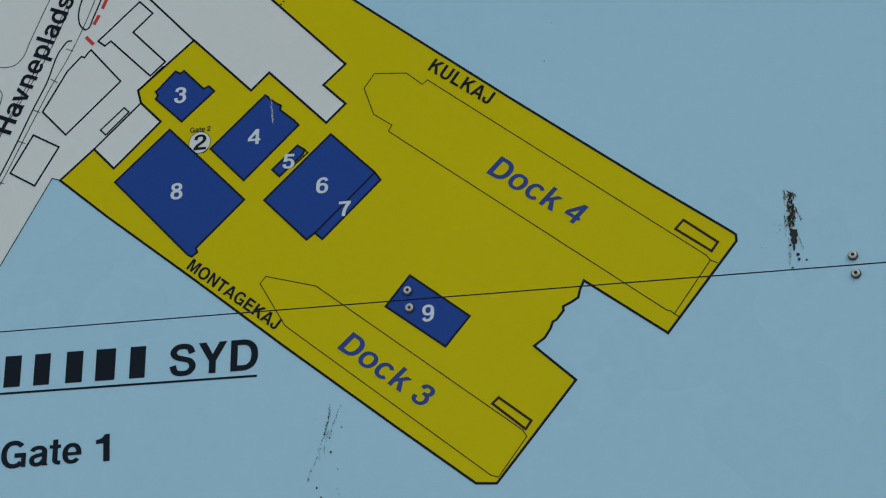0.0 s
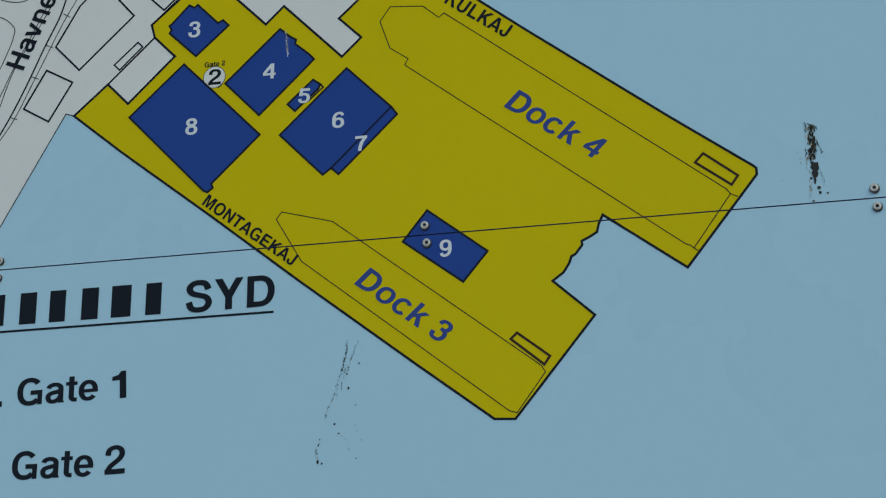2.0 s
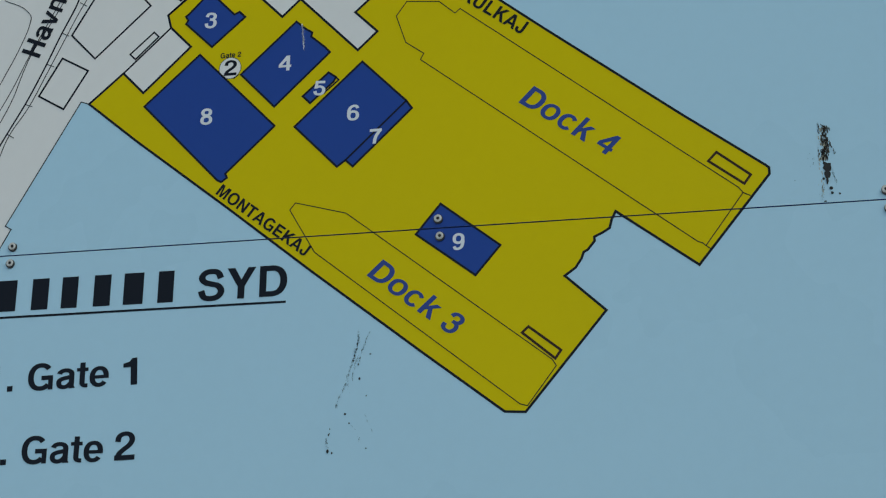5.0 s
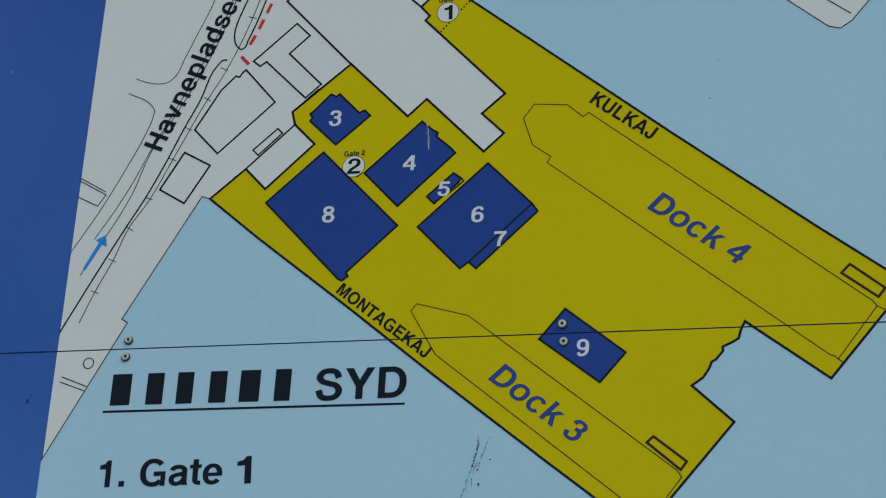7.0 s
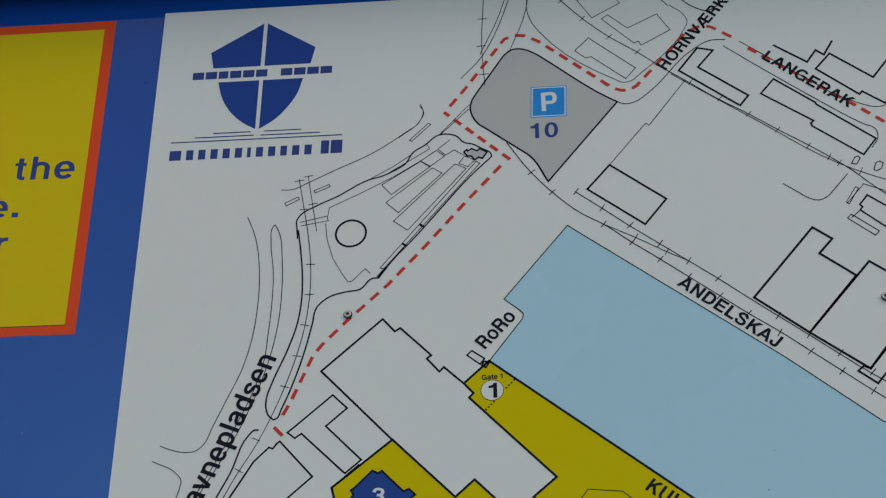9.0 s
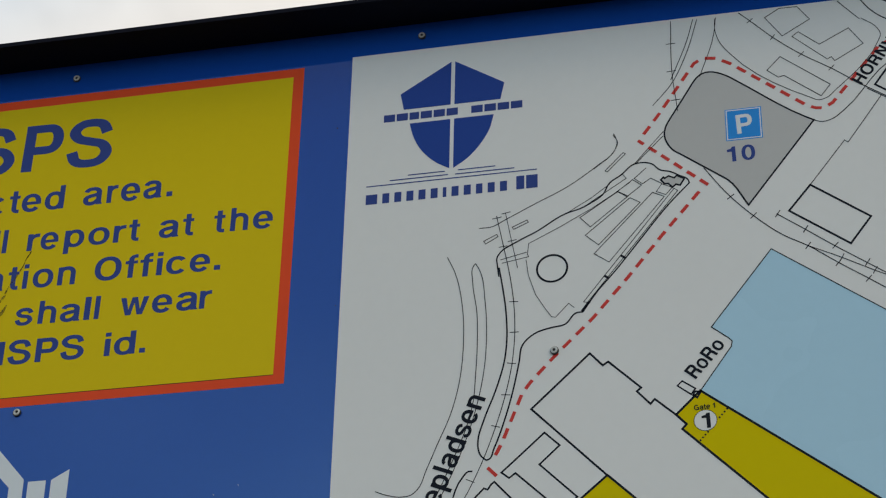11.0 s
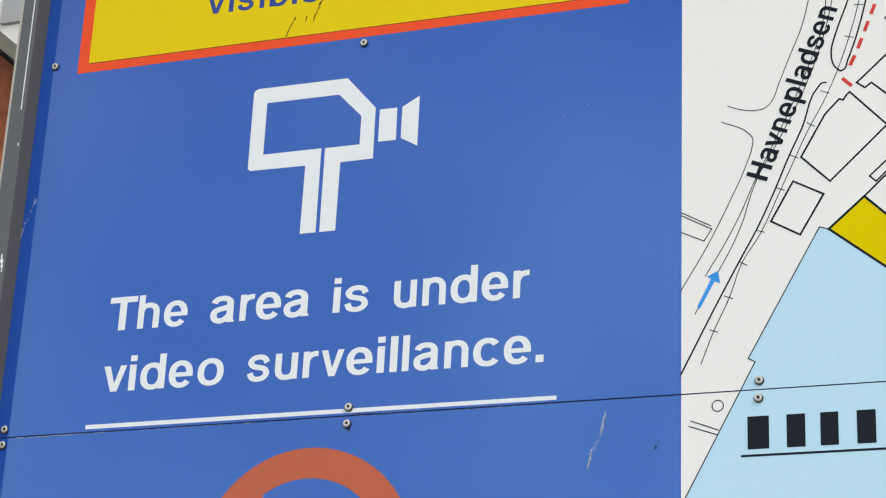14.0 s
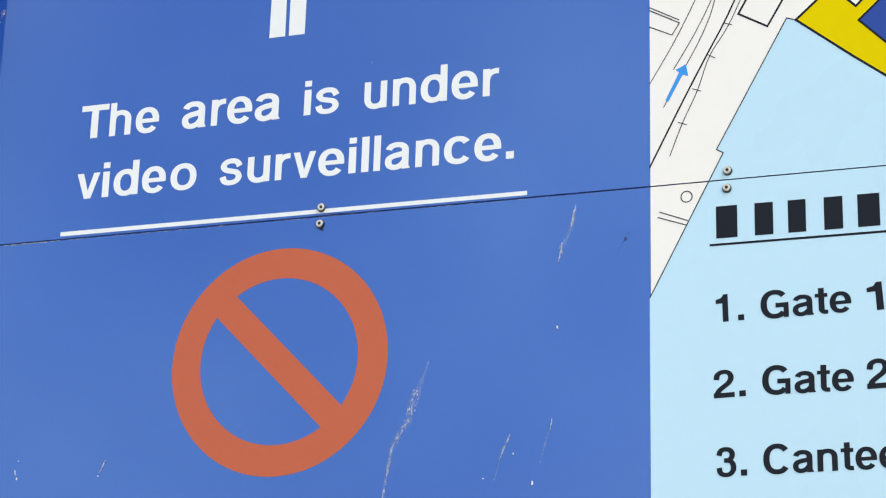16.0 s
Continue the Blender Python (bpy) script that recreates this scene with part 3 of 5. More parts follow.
stroke("building_outline", INK, 5, 2.9, [(230.8, 325.3), (234.9, 328.3), (258.8, 353.5), (266.6, 349.1), (271.5, 352.9), (302.3, 321.8), (309.7, 325.3), (318.4, 316.6), (272.2, 275.3), (231.5, 314.0), (234.6, 318.8)], closed=True)
film("building_fill", BLUE, 4, [(316.7, 230.0), (393.3, 302.5), (407.7, 289.8), (416.9, 283.8), (415.4, 278.0), (435.5, 260.7), (443.1, 252.3), (367.2, 178.2)])
stroke("building_outline", INK, 5, 2.9, [(316.7, 230.0), (393.3, 302.5), (407.7, 289.8), (416.9, 283.8), (415.4, 278.0), (435.5, 260.7), (443.1, 252.3), (367.2, 178.2)], closed=True)
film("building_fill", BLUE, 4, [(407.2, 190.1), (442.4, 222.3), (453.1, 214.6), (450.1, 208.2), (418.1, 179.1)])
stroke("building_outline", INK, 5, 2.9, [(407.2, 190.1), (442.4, 222.3), (453.1, 214.6), (450.1, 208.2), (418.1, 179.1)], closed=True)
stroke("building_outline", INK, 5, 2.3, [(436.1, 191.4), (440.0, 195.1), (457.2, 210.0), (453.1, 214.6)])
film("building_fill", BLUE, 4, [(397.5, 146.5), (489.4, 234.2), (552.6, 171.8), (560.7, 160.4), (481.5, 82.9), (471.0, 92.6), (459.4, 84.0)])
stroke("building_outline", INK, 5, 2.9, [(397.5, 146.5), (489.4, 234.2), (552.6, 171.8), (560.7, 160.4), (481.5, 82.9), (471.0, 92.6), (459.4, 84.0)], closed=True)
stroke("building_division", INK, 5, 2.6, [(471.0, 92.6), (552.6, 171.8)])
film("building_fill", BLUE, 4, [(178.3, 193.9), (255.2, 265.1), (369.2, 150.0), (302.5, 85.6), (305.2, 79.7), (297.4, 73.9), (291.6, 76.8)])
stroke("building_outline", INK, 5, 2.9, [(178.3, 193.9), (255.2, 265.1), (369.2, 150.0), (302.5, 85.6), (305.2, 79.7), (297.4, 73.9), (291.6, 76.8)], closed=True)
film("building_fill", BLUE, 4, [(570.6, -18.6), (602.9, 21.7), (683.5, -40.5), (651.4, -79.3)])
stroke("building_outline", INK, 5, 2.9, [(570.6, -18.6), (602.9, 21.7), (683.5, -40.5), (651.4, -79.3)], closed=True)
stroke("dock_outline", INK, 5, 1.3, [(535.2, 297.2), (549.2, 317.6), (594.7, 313.3), (617.1, 294.0), (624.1, 300.0), (989.9, 16.7), (995.3, 9.4), (947.3, -58.1), (943.2, -54.1), (937.5, -52.1), (570.6, 229.9), (575.2, 238.6), (549.5, 257.0)], closed=True)
stroke("dock_gate", INK, 5, 1.3, [(995.3, 9.4), (1004.4, 4.8)])
stroke("dock_gate", INK, 5, 1.3, [(947.3, -58.1), (952.9, -62.3)])
stroke("dock_outline", INK, 5, 1.3, [(396.5, 27.0), (404.0, 36.7), (474.7, 17.4), (752.1, -196.5), (757.1, -204.8), (720.7, -254.9), (711.3, -252.2), (433.3, -34.4)], closed=True)
stroke("crane_outline", BROWN, 5, 3.3, [(952.5, 55.1), (963.0, 66.5), (1005.5, 32.8), (997.2, 21.3)], closed=True)
stroke("crane_outline", BROWN, 5, 3.3, [(713.0, -159.4), (721.1, -151.8), (763.1, -184.8), (755.8, -195.3)], closed=True)
stroke("quay_line", INK, 5, 1.4, [(-105.7, -166.6), (-5.1, 26.3), (-14.1, 31.6), (83.3, 208.6), (95.5, 204.5)])
stroke("quay_line", INK, 5, 1.4, [(414.4, 513.4), (460.0, 578.2), (461.5, 586.2), (456.6, 591.9), (434.0, 610.9), (523.3, 727.1), (818.2, 503.4), (939.6, 403.5), (940.9, 403.1), (955.2, 399.1), (970.3, 409.4), (1027.9, 482.2)])
stroke("building_outline", INK, 5, 2.9, [(380.2, 480.5), (351.8, 506.9), (345.8, 500.1), (327.6, 521.0), (333.7, 526.1), (288.8, 570.8), (281.1, 565.7), (263.2, 586.3), (179.9, 507.1), (283.1, 399.5)])
stroke("building_outline", INK, 5, 2.6, [(138.2, 414.3), (148.5, 423.4), (198.3, 469.5), (219.4, 448.7), (191.2, 422.1), (242.8, 370.2), (221.5, 350.7), (216.6, 355.1), (158.0, 412.0), (149.1, 405.4)], closed=True)
stroke("building_outline", INK, 5, 2.3, [(204.3, 329.9), (220.4, 344.7), (240.5, 363.4)])
stroke("building_outline", INK, 5, 2.6, [(60.7, 312.3), (94.1, 371.8), (114.1, 392.7), (119.4, 390.5), (124.5, 398.1), (128.5, 401.4), (176.9, 347.3), (98.9, 273.1)], closed=True)
stroke("building_outline", INK, 5, 2.6, [(18.5, 222.7), (49.3, 278.0), (89.9, 255.5), (57.5, 199.9)], closed=True)
stroke("building_outline", INK, 5, 2.3, [(151.4, 274.9), (185.0, 305.6), (192.4, 298.2), (159.8, 266.6)], closed=True)
stroke("building_outline", INK, 5, 2.6, [(143.6, 246.7), (209.8, 310.2)])
stroke("ramp_outline", INK, 5, 2.2, [(383.5, 524.2), (390.3, 531.0), (408.0, 518.0), (402.0, 509.4)], closed=True)
stroke("ramp_outline", INK, 5, 2.6, [(407.3, 513.6), (415.2, 512.4), (409.9, 503.9), (404.4, 507.6)], closed=True)
stroke("road_line", INK, 5, 1.1, [(-39.4, 400.1), (-25.8, 394.3), (0.4, 389.0), (10.7, 390.5), (20.3, 398.0), (32.5, 426.8), (47.3, 464.2), (65.6, 510.3), (76.9, 557.9), (82.0, 616.0), (80.0, 676.2), (67.2, 739.1), (56.0, 764.6)])
stroke("road_line", INK, 5, 1.1, [(-48.2, 377.0), (-11.7, 357.0), (-4.7, 347.0), (-5.5, 337.0), (-15.9, 304.5), (-35.7, 260.7), (-66.9, 198.1), (-105.5, 132.6)])
stroke("road_line", INK, 5, 1.1, [(97.9, 749.7), (94.5, 744.5), (94.0, 721.0), (101.0, 668.6), (102.2, 613.3), (100.2, 563.9), (97.8, 528.5), (60.0, 415.1), (24.0, 338.0), (-2.3, 285.2), (-23.0, 237.4), (-43.8, 197.4), (-71.5, 151.8)])
stroke("road_line", INK, 5, 1.1, [(97.9, 749.7), (102.7, 741.4), (112.8, 685.5), (115.5, 629.8), (113.5, 584.6), (108.7, 549.4), (94.6, 489.2), (63.7, 406.1), (28.0, 336.0), (-0.4, 285.0), (-12.9, 248.9), (-19.1, 228.0), (-28.4, 205.1), (-39.9, 181.6), (-53.7, 156.8)])
stroke("track_edge", INK, 5, 2.2, [(97.7, 419.5), (91.4, 419.4), (85.9, 414.0), (62.8, 355.3), (44.3, 315.3), (22.7, 263.7), (-1.0, 212.8), (-24.3, 170.2), (-55.0, 112.4), (-105.1, 14.5)])
stroke("railway_track", INK, 5, 1.1, [(128.6, 827.3), (139.0, 775.9), (146.9, 735.9), (154.7, 679.5), (156.2, 624.2), (152.4, 579.6), (143.1, 531.7), (129.9, 485.0), (115.5, 443.3), (92.4, 390.3), (70.5, 350.3), (52.0, 310.4), (30.4, 262.9), (2.8, 204.4), (-21.3, 166.6), (-38.8, 118.4), (-59.9, 73.2), (-77.4, 28.3)])
ties("railway_tie", INK, 5, 1.1, 13, [(154.7, 680.4), (155.6, 630.7), (151.7, 581.4), (143.9, 532.5), (129.9, 485.0), (95.0, 405.3), (74.6, 359.2), (50.5, 314.7), (32.0, 268.5), (3.6, 210.0), (-19.5, 165.7), (-39.8, 119.2), (-59.9, 73.2)])
stroke("traffic_island", INK, 5, 2.2, [(254.8, 653.4), (245.3, 652.9), (228.8, 636.1), (208.2, 632.6), (184.1, 625.0), (167.7, 609.1), (162.8, 582.7), (156.2, 547.8), (144.5, 500.8), (127.4, 450.6), (120.8, 435.8), (116.8, 434.6), (109.2, 442.3), (105.5, 453.1), (105.1, 466.2), (112.9, 495.8), (129.9, 542.3), (141.5, 585.5), (144.8, 616.7), (143.7, 662.6), (138.5, 705.1), (132.9, 738.8)])
stroke("traffic_island", INK, 5, 2.0, [(132.7, 724.2), (130.5, 743.5), (129.6, 755.0), (135.6, 765.4), (155.6, 777.9), (188.0, 793.8), (232.5, 819.8), (253.1, 825.6), (269.4, 833.6), (285.6, 844.6), (297.3, 864.7), (313.5, 875.8), (333.8, 892.6), (359.1, 890.2), (372.1, 877.5), (384.7, 873.8), (397.4, 866.1), (411.8, 855.4), (412.8, 850.5), (383.6, 819.6), (334.6, 757.4), (303.4, 717.2), (272.2, 680.0), (254.0, 652.7)])
for x, z in ((288.6, 707.2), (313.7, 737.4)):
    stroke("fence_post", INK, 5, 3.4, [(x - 3.0, z + 2.2), (x + 3.0, z - 2.2)])
stroke("path_line", INK, 5, 0.9, [(232.5, 819.8), (269.0, 841.5), (297.3, 862.8)])
stroke("road_line", INK, 5, 0.9, [(333.8, 892.6), (378.3, 944.5)])
stroke("road_line", INK, 5, 1.1, [(102.9, 809.0), (119.8, 809.1), (144.2, 820.6), (185.0, 841.1), (234.2, 865.2), (283.0, 899.5), (303.4, 916.5), (309.3, 936.4), (304.5, 950.0)])
stroke("railway_track", INK, 5, 1.0, [(141.8, 831.6), (160.2, 735.3)])
stroke("railway_tie", INK, 5, 1.0, [(122.1, 822.7), (136.3, 824.9)])
stroke("railway_tie", INK, 5, 1.0, [(136.0, 829.9), (149.3, 832.1)])
stroke("railway_tie", INK, 5, 1.0, [(132.5, 773.3), (145.0, 774.6)])
stroke("railway_tie", INK, 5, 1.0, [(145.3, 781.4), (158.6, 783.6)])
stroke("kerb_outline", INK, 5, 1.0, [(109.7, 786.1), (129.2, 795.8), (131.1, 791.8), (112.6, 781.1)], closed=True)
stroke("kerb_outline", INK, 5, 1.0, [(152.0, 805.4), (174.1, 815.1), (176.0, 811.0), (154.0, 801.4)], closed=True)
stroke("kerb_outline", INK, 5, 1.0, [(290.4, 886.1), (317.8, 914.7), (321.3, 912.4), (293.9, 883.9)], closed=True)
stroke("path_line", INK, 5, 0.9, [(134.9, 751.9), (173.5, 760.6)])
stroke("path_line", INK, 5, 0.9, [(137.0, 746.0), (176.5, 752.7), (174.6, 756.7), (176.7, 774.9), (221.3, 797.0), (269.9, 823.8), (302.3, 844.7), (326.7, 862.1)])
stroke("path_line", INK, 5, 0.9, [(172.6, 748.1), (176.0, 722.1), (186.5, 688.5), (200.3, 664.4), (209.4, 650.1), (215.2, 648.9), (234.3, 669.4), (242.1, 661.6)])
hoop("roundabout", INK, 5, 3.0, 210.7, 729.5, 22.0)
stroke("shed_outline", INK, 5, 1.0, [(252.2, 810.0), (308.9, 848.2), (323.4, 838.6), (267.3, 792.6)], closed=True)
stroke("shed_outline", INK, 5, 1.0, [(259.7, 779.4), (326.1, 835.5), (340.6, 825.9), (278.8, 761.1)], closed=True)
stroke("shed_outline", INK, 5, 1.0, [(272.0, 747.1), (359.1, 840.6), (376.0, 831.8), (293.4, 730.8)], closed=True)
stroke("shed_outline", INK, 5, 1.0, [(308.0, 848.3), (330.7, 865.9), (343.6, 855.2), (321.8, 837.7)], closed=True)
stroke("shed_outline", INK, 5, 0.9, [(350.9, 883.7), (333.1, 867.7), (345.2, 857.1), (357.4, 865.4), (372.8, 854.6)])
stroke("shed_outline", INK, 5, 0.9, [(364.9, 841.3), (372.8, 853.6), (388.0, 845.9), (378.4, 834.6)], closed=True)
stroke("shed_outline", INK, 5, 0.9, [(316.0, 877.6), (321.4, 869.4), (253.1, 824.6)])
film("office_fill", GREY, 4, [(371.8, 860.6), (375.8, 864.4), (377.5, 862.3), (383.3, 865.9), (391.7, 861.5), (394.9, 865.3), (405.9, 858.7), (399.6, 848.2), (393.7, 850.5), (388.0, 845.9), (382.8, 853.1), (377.0, 853.4)])
stroke("office_outline", INK, 5, 2.6, [(371.8, 860.6), (375.8, 864.4), (377.5, 862.3), (383.3, 865.9), (391.7, 861.5), (394.9, 865.3), (405.9, 858.7), (399.6, 848.2), (393.7, 850.5), (388.0, 845.9), (382.8, 853.1), (377.0, 853.4)], closed=True)
stroke("fence_line", INK, 5, 1.0, [(255.6, 669.4), (390.6, 843.8), (395.7, 839.6), (261.3, 668.2)], closed=True)
stroke("fence_line", INK, 5, 4.0, [(253.1, 654.6), (264.5, 669.9)])
dashes("route_dash", RED, 5, 5.0, 16.0, 10.7, [(426.4, 834.0), (403.2, 806.0), (370.7, 767.1), (319.2, 702.1), (268.4, 641.9), (214.2, 587.6), (179.1, 549.4), (166.7, 531.4), (139.4, 460.4), (125.3, 431.9)])
stroke("route_dash", RED, 5, 5.0, [(118.9, 423.2), (131.7, 409.8)])
dashes("route_dash", RED, 5, 5.0, 15, 9.5, [(439.9, 844.0), (340.6, 933.0)])
dashes("route_dash", RED, 5, 5.0, 16.0, 10.7, [(349.2, 943.1), (372.9, 975.9), (429.3, 1062.2), (444.0, 1067.7), (460.9, 1065.5), (481.6, 1053.3), (586.8, 964.9), (599.5, 957.2), (613.3, 955.5), (626.1, 963.0), (644.1, 985.1), (698.8, 1053.1), (720.5, 1065.9), (736.9, 1064.8), (779.2, 1035.3)])
dashes("route_dash", RED, 5, 5.0, 15, 9.5, [(791.4, 1021.1), (940.3, 909.0), (1045.1, 825.3)])
CAR_PARK = [(379.8, 938.6), (382.5, 952.9), (387.8, 963.3), (395.4, 976.0), (418.4, 1014.3), (426.0, 1027.0), (431.2, 1033.9), (440.2, 1040.4), (451.4, 1041.7), (464.8, 1037.5), (477.9, 1029.7), (490.0, 1020.0), (585.0, 944.0), (597.3, 936.4), (495.9, 802.9), (468.0, 849.6), (456.0, 859.2), (404.0, 900.2), (391.9, 909.8), (384.0, 922.0)]
film("car_park", GREY, 3, bend(CAR_PARK, True))
stroke("car_park_edge", INK, 5, 2.5, CAR_PARK, closed=True)
stroke("road_line", INK, 5, 1.3, [(597.3, 936.4), (607.6, 932.1), (624.1, 935.1), (641.4, 948.1), (713.0, 1025.5), (734.5, 1038.1), (759.2, 1039.0)])
stroke("road_line", INK, 5, 1.0, [(462.4, 1138.8), (462.3, 1116.2), (468.2, 1094.1), (482.4, 1071.1), (594.2, 977.1), (606.1, 970.6), (618.6, 973.1), (631.8, 984.6), (699.7, 1063.4), (704.0, 1075.4), (700.0, 1087.5), (678.4, 1108.3)])
stroke("railway_track", INK, 5, 1.1, [(396.0, 1143.5), (394.8, 1050.9), (400.9, 977.6)])
ties("railway_tie", INK, 5, 1.1, 14, [(394.7, 1101.7), (393.9, 1051.0), (399.0, 998.4)])
stroke("road_line", INK, 5, 1.1, [(429.7, 1142.2), (419.8, 1105.9), (392.6, 1035.5)])
stroke("road_line", INK, 5, 1.1, [(435.8, 1141.3), (419.0, 1084.7), (391.4, 1025.2), (364.1, 992.4)])
stroke("road_line", INK, 5, 1.1, [(464.2, 1140.7), (460.3, 1111.2), (435.9, 1035.2)])
stroke("road_line", INK, 5, 1.1, [(377.7, 936.6), (337.1, 894.2)])
stroke("road_line", INK, 5, 1.0, [(303.7, 947.5), (310.2, 934.5), (304.0, 918.1), (274.1, 891.5)])
stroke("railway_track", INK, 5, 1.3, [(498.7, 1144.6), (515.0, 1127.3), (547.0, 1092.1), (586.9, 1055.3), (630.4, 1022.7), (669.1, 990.1), (697.6, 968.8), (739.4, 936.0), (787.2, 903.3), (826.4, 874.4), (868.9, 844.7), (910.8, 812.6), (933.3, 793.2), (948.0, 778.3), (997.7, 733.5)])
ties("railway_tie", INK, 5, 1.1, 12, [(515.0, 1127.3), (547.0, 1092.1), (586.9, 1055.3), (628.9, 1025.0), (705.7, 965.3), (747.5, 933.5), (787.2, 903.3), (827.1, 873.4), (868.9, 842.8), (897.2, 822.9)])
stroke("railway_track", INK, 5, 1.1, [(677.2, 981.3), (794.9, 893.9), (910.7, 810.7), (941.2, 794.7), (986.8, 776.2), (1025.0, 767.6)])
ties("railway_tie", INK, 5, 1.1, 12, [(910.7, 811.6), (939.7, 796.7), (986.9, 777.1)])
stroke("road_line", INK, 5, 1.1, [(646.1, 1144.8), (662.0, 1124.5), (676.1, 1107.1)])
stroke("road_line", INK, 5, 1.6, [(677.0, 1147.1), (692.2, 1123.1), (707.0, 1107.6), (720.3, 1098.8), (733.9, 1093.8), (744.2, 1098.1), (759.6, 1113.8)])
stroke("building_outline", INK, 5, 2.6, [(700.1, 1145.8), (742.9, 1116.8), (762.2, 1142.3)])
stroke("building_outline", INK, 5, 1.0, [(537.3, 1129.7), (559.4, 1143.8), (586.5, 1143.3), (603.5, 1117.5), (561.4, 1092.3)], closed=True)
stroke("building_outline", INK, 5, 1.0, [(575.6, 1089.4), (585.3, 1096.6), (614.5, 1069.5), (658.8, 1093.0), (678.1, 1062.1), (634.7, 1036.6), (630.3, 1044.5), (624.2, 1041.1)], closed=True)
stroke("building_outline", INK, 5, 1.1, [(535.3, 1032.9), (555.9, 1055.2), (625.2, 995.7), (610.7, 977.1), (559.7, 1020.4), (551.2, 1018.4)], closed=True)
stroke("building_outline", INK, 5, 2.9, [(688.8, 986.7), (717.1, 1026.0), (740.1, 1020.3), (717.0, 991.0), (788.4, 936.1), (775.6, 918.9)], closed=True)
stroke("building_outline", INK, 5, 2.6, [(806.3, 938.0), (826.0, 962.9), (883.8, 917.4), (884.5, 914.4), (964.7, 850.4), (945.6, 824.0), (876.5, 876.9), (874.9, 882.0), (879.1, 886.0)], closed=True)
stroke("road_line", INK, 5, 1.2, [(755.3, 1027.6), (809.7, 983.1), (884.2, 924.3), (947.9, 877.2), (965.5, 866.4), (967.8, 853.7), (957.9, 834.9)])
stroke("road_line", INK, 5, 1.2, [(779.5, 1034.3), (852.7, 977.4), (940.7, 915.0), (972.8, 905.1), (987.4, 909.2), (1019.3, 953.9)])
stroke("building_outline", INK, 5, 2.9, [(887.7, 977.2), (909.4, 1003.3), (969.0, 957.0), (1011.6, 1015.0), (1041.5, 982.6), (982.7, 910.5), (951.4, 933.2), (947.1, 928.4)], closed=True)
stroke("building_outline", INK, 5, 2.9, [(828.6, 1023.9), (876.2, 990.1), (889.4, 1010.7), (901.2, 1001.7), (914.8, 1026.4)])
stroke("road_line", INK, 5, 1.3, [(829.6, 781.4), (850.0, 766.0), (864.9, 755.0), (878.2, 751.2), (890.5, 756.6), (900.0, 767.5), (920.8, 793.2)])
stroke("kerb_outline", INK, 5, 1.4, [(927.3, 809.8), (932.6, 819.9), (937.5, 822.0), (940.1, 818.4), (934.7, 808.3)], closed=True)
stroke("kerb_outline", INK, 5, 1.4, [(957.7, 797.9), (961.3, 809.2), (967.1, 811.7), (971.6, 808.0), (968.2, 799.0), (961.3, 795.4)], closed=True)
stroke("building_outline", INK, 5, 2.9, [(552.1, 786.6), (584.5, 826.4), (664.6, 764.5), (633.7, 723.6)], closed=True)
stroke("fence_line", INK, 5, 1.1, [(584.5, 826.4), (638.1, 896.1), (642.9, 891.9), (696.7, 967.9)])
stroke("railway_track", INK, 5, 1.3, [(434.6, 874.0), (468.6, 822.9), (501.8, 784.4), (542.5, 747.0), (574.7, 726.5), (614.4, 694.7), (653.5, 665.2), (692.1, 635.1), (734.0, 602.6), (771.5, 573.4), (812.3, 543.6), (852.4, 511.6), (891.9, 480.0), (930.8, 449.0), (969.2, 420.0)])
ties("railway_tie", INK, 5, 1.3, 13, [(471.1, 819.9), (501.8, 784.4), (574.7, 726.5), (614.4, 694.7), (653.5, 665.2), (692.1, 635.1), (734.0, 602.6), (771.5, 573.4), (812.2, 541.8), (852.4, 511.6), (891.9, 480.0), (930.8, 449.0)])
stroke("railway_track", INK, 5, 1.3, [(534.3, 783.7), (570.7, 755.1), (610.6, 722.9), (653.9, 690.0), (692.7, 660.6), (731.0, 631.6), (772.4, 598.3), (849.9, 537.7), (928.8, 476.1), (971.1, 445.9)])
ties("railway_tie", INK, 5, 1.3, 13, [(535.9, 783.6), (573.1, 754.0), (612.2, 722.8), (653.9, 691.0), (692.7, 660.6), (732.5, 630.6), (811.8, 568.2), (851.4, 536.8), (891.2, 507.5), (931.8, 476.9)])
stroke("railway_track", INK, 5, 1.1, [(574.7, 726.5), (622.4, 700.8), (661.6, 677.7), (692.7, 660.6)])
ties("railway_tie", INK, 5, 1.1, 13, [(620.0, 702.8), (663.2, 677.6)])
stroke("building_outline", INK, 5, 3.3, [(780.1, 598.0), (866.0, 706.7), (892.1, 687.0), (873.1, 664.2), (920.8, 626.7), (852.3, 540.2)], closed=True)
stroke("building_outline", INK, 5, 3.3, [(852.3, 540.2), (939.7, 648.4), (1011.8, 595.1), (929.2, 482.1)], closed=True)
stroke("building_outline", INK, 5, 2.9, [(912.7, 479.3), (920.6, 486.7), (929.2, 482.1), (959.2, 520.4), (975.5, 508.6), (937.4, 459.7)], closed=True)
stroke("building_outline", INK, 5, 2.4, [(945.3, 756.0), (934.0, 740.9), (937.4, 737.0), (934.0, 731.6), (971.5, 699.0), (990.0, 721.9)], closed=True)
stroke("path_line", INK, 5, 1.0, [(916.2, 743.3), (933.9, 764.8), (941.5, 774.8), (968.0, 763.1), (997.7, 733.5)])
stroke("building_outline", INK, 5, 1.3, [(915.4, 719.4), (921.0, 725.6), (957.4, 696.4), (951.9, 689.6)], closed=True)
stroke("path_line", INK, 5, 1.2, [(934.0, 731.6), (921.0, 719.6)])
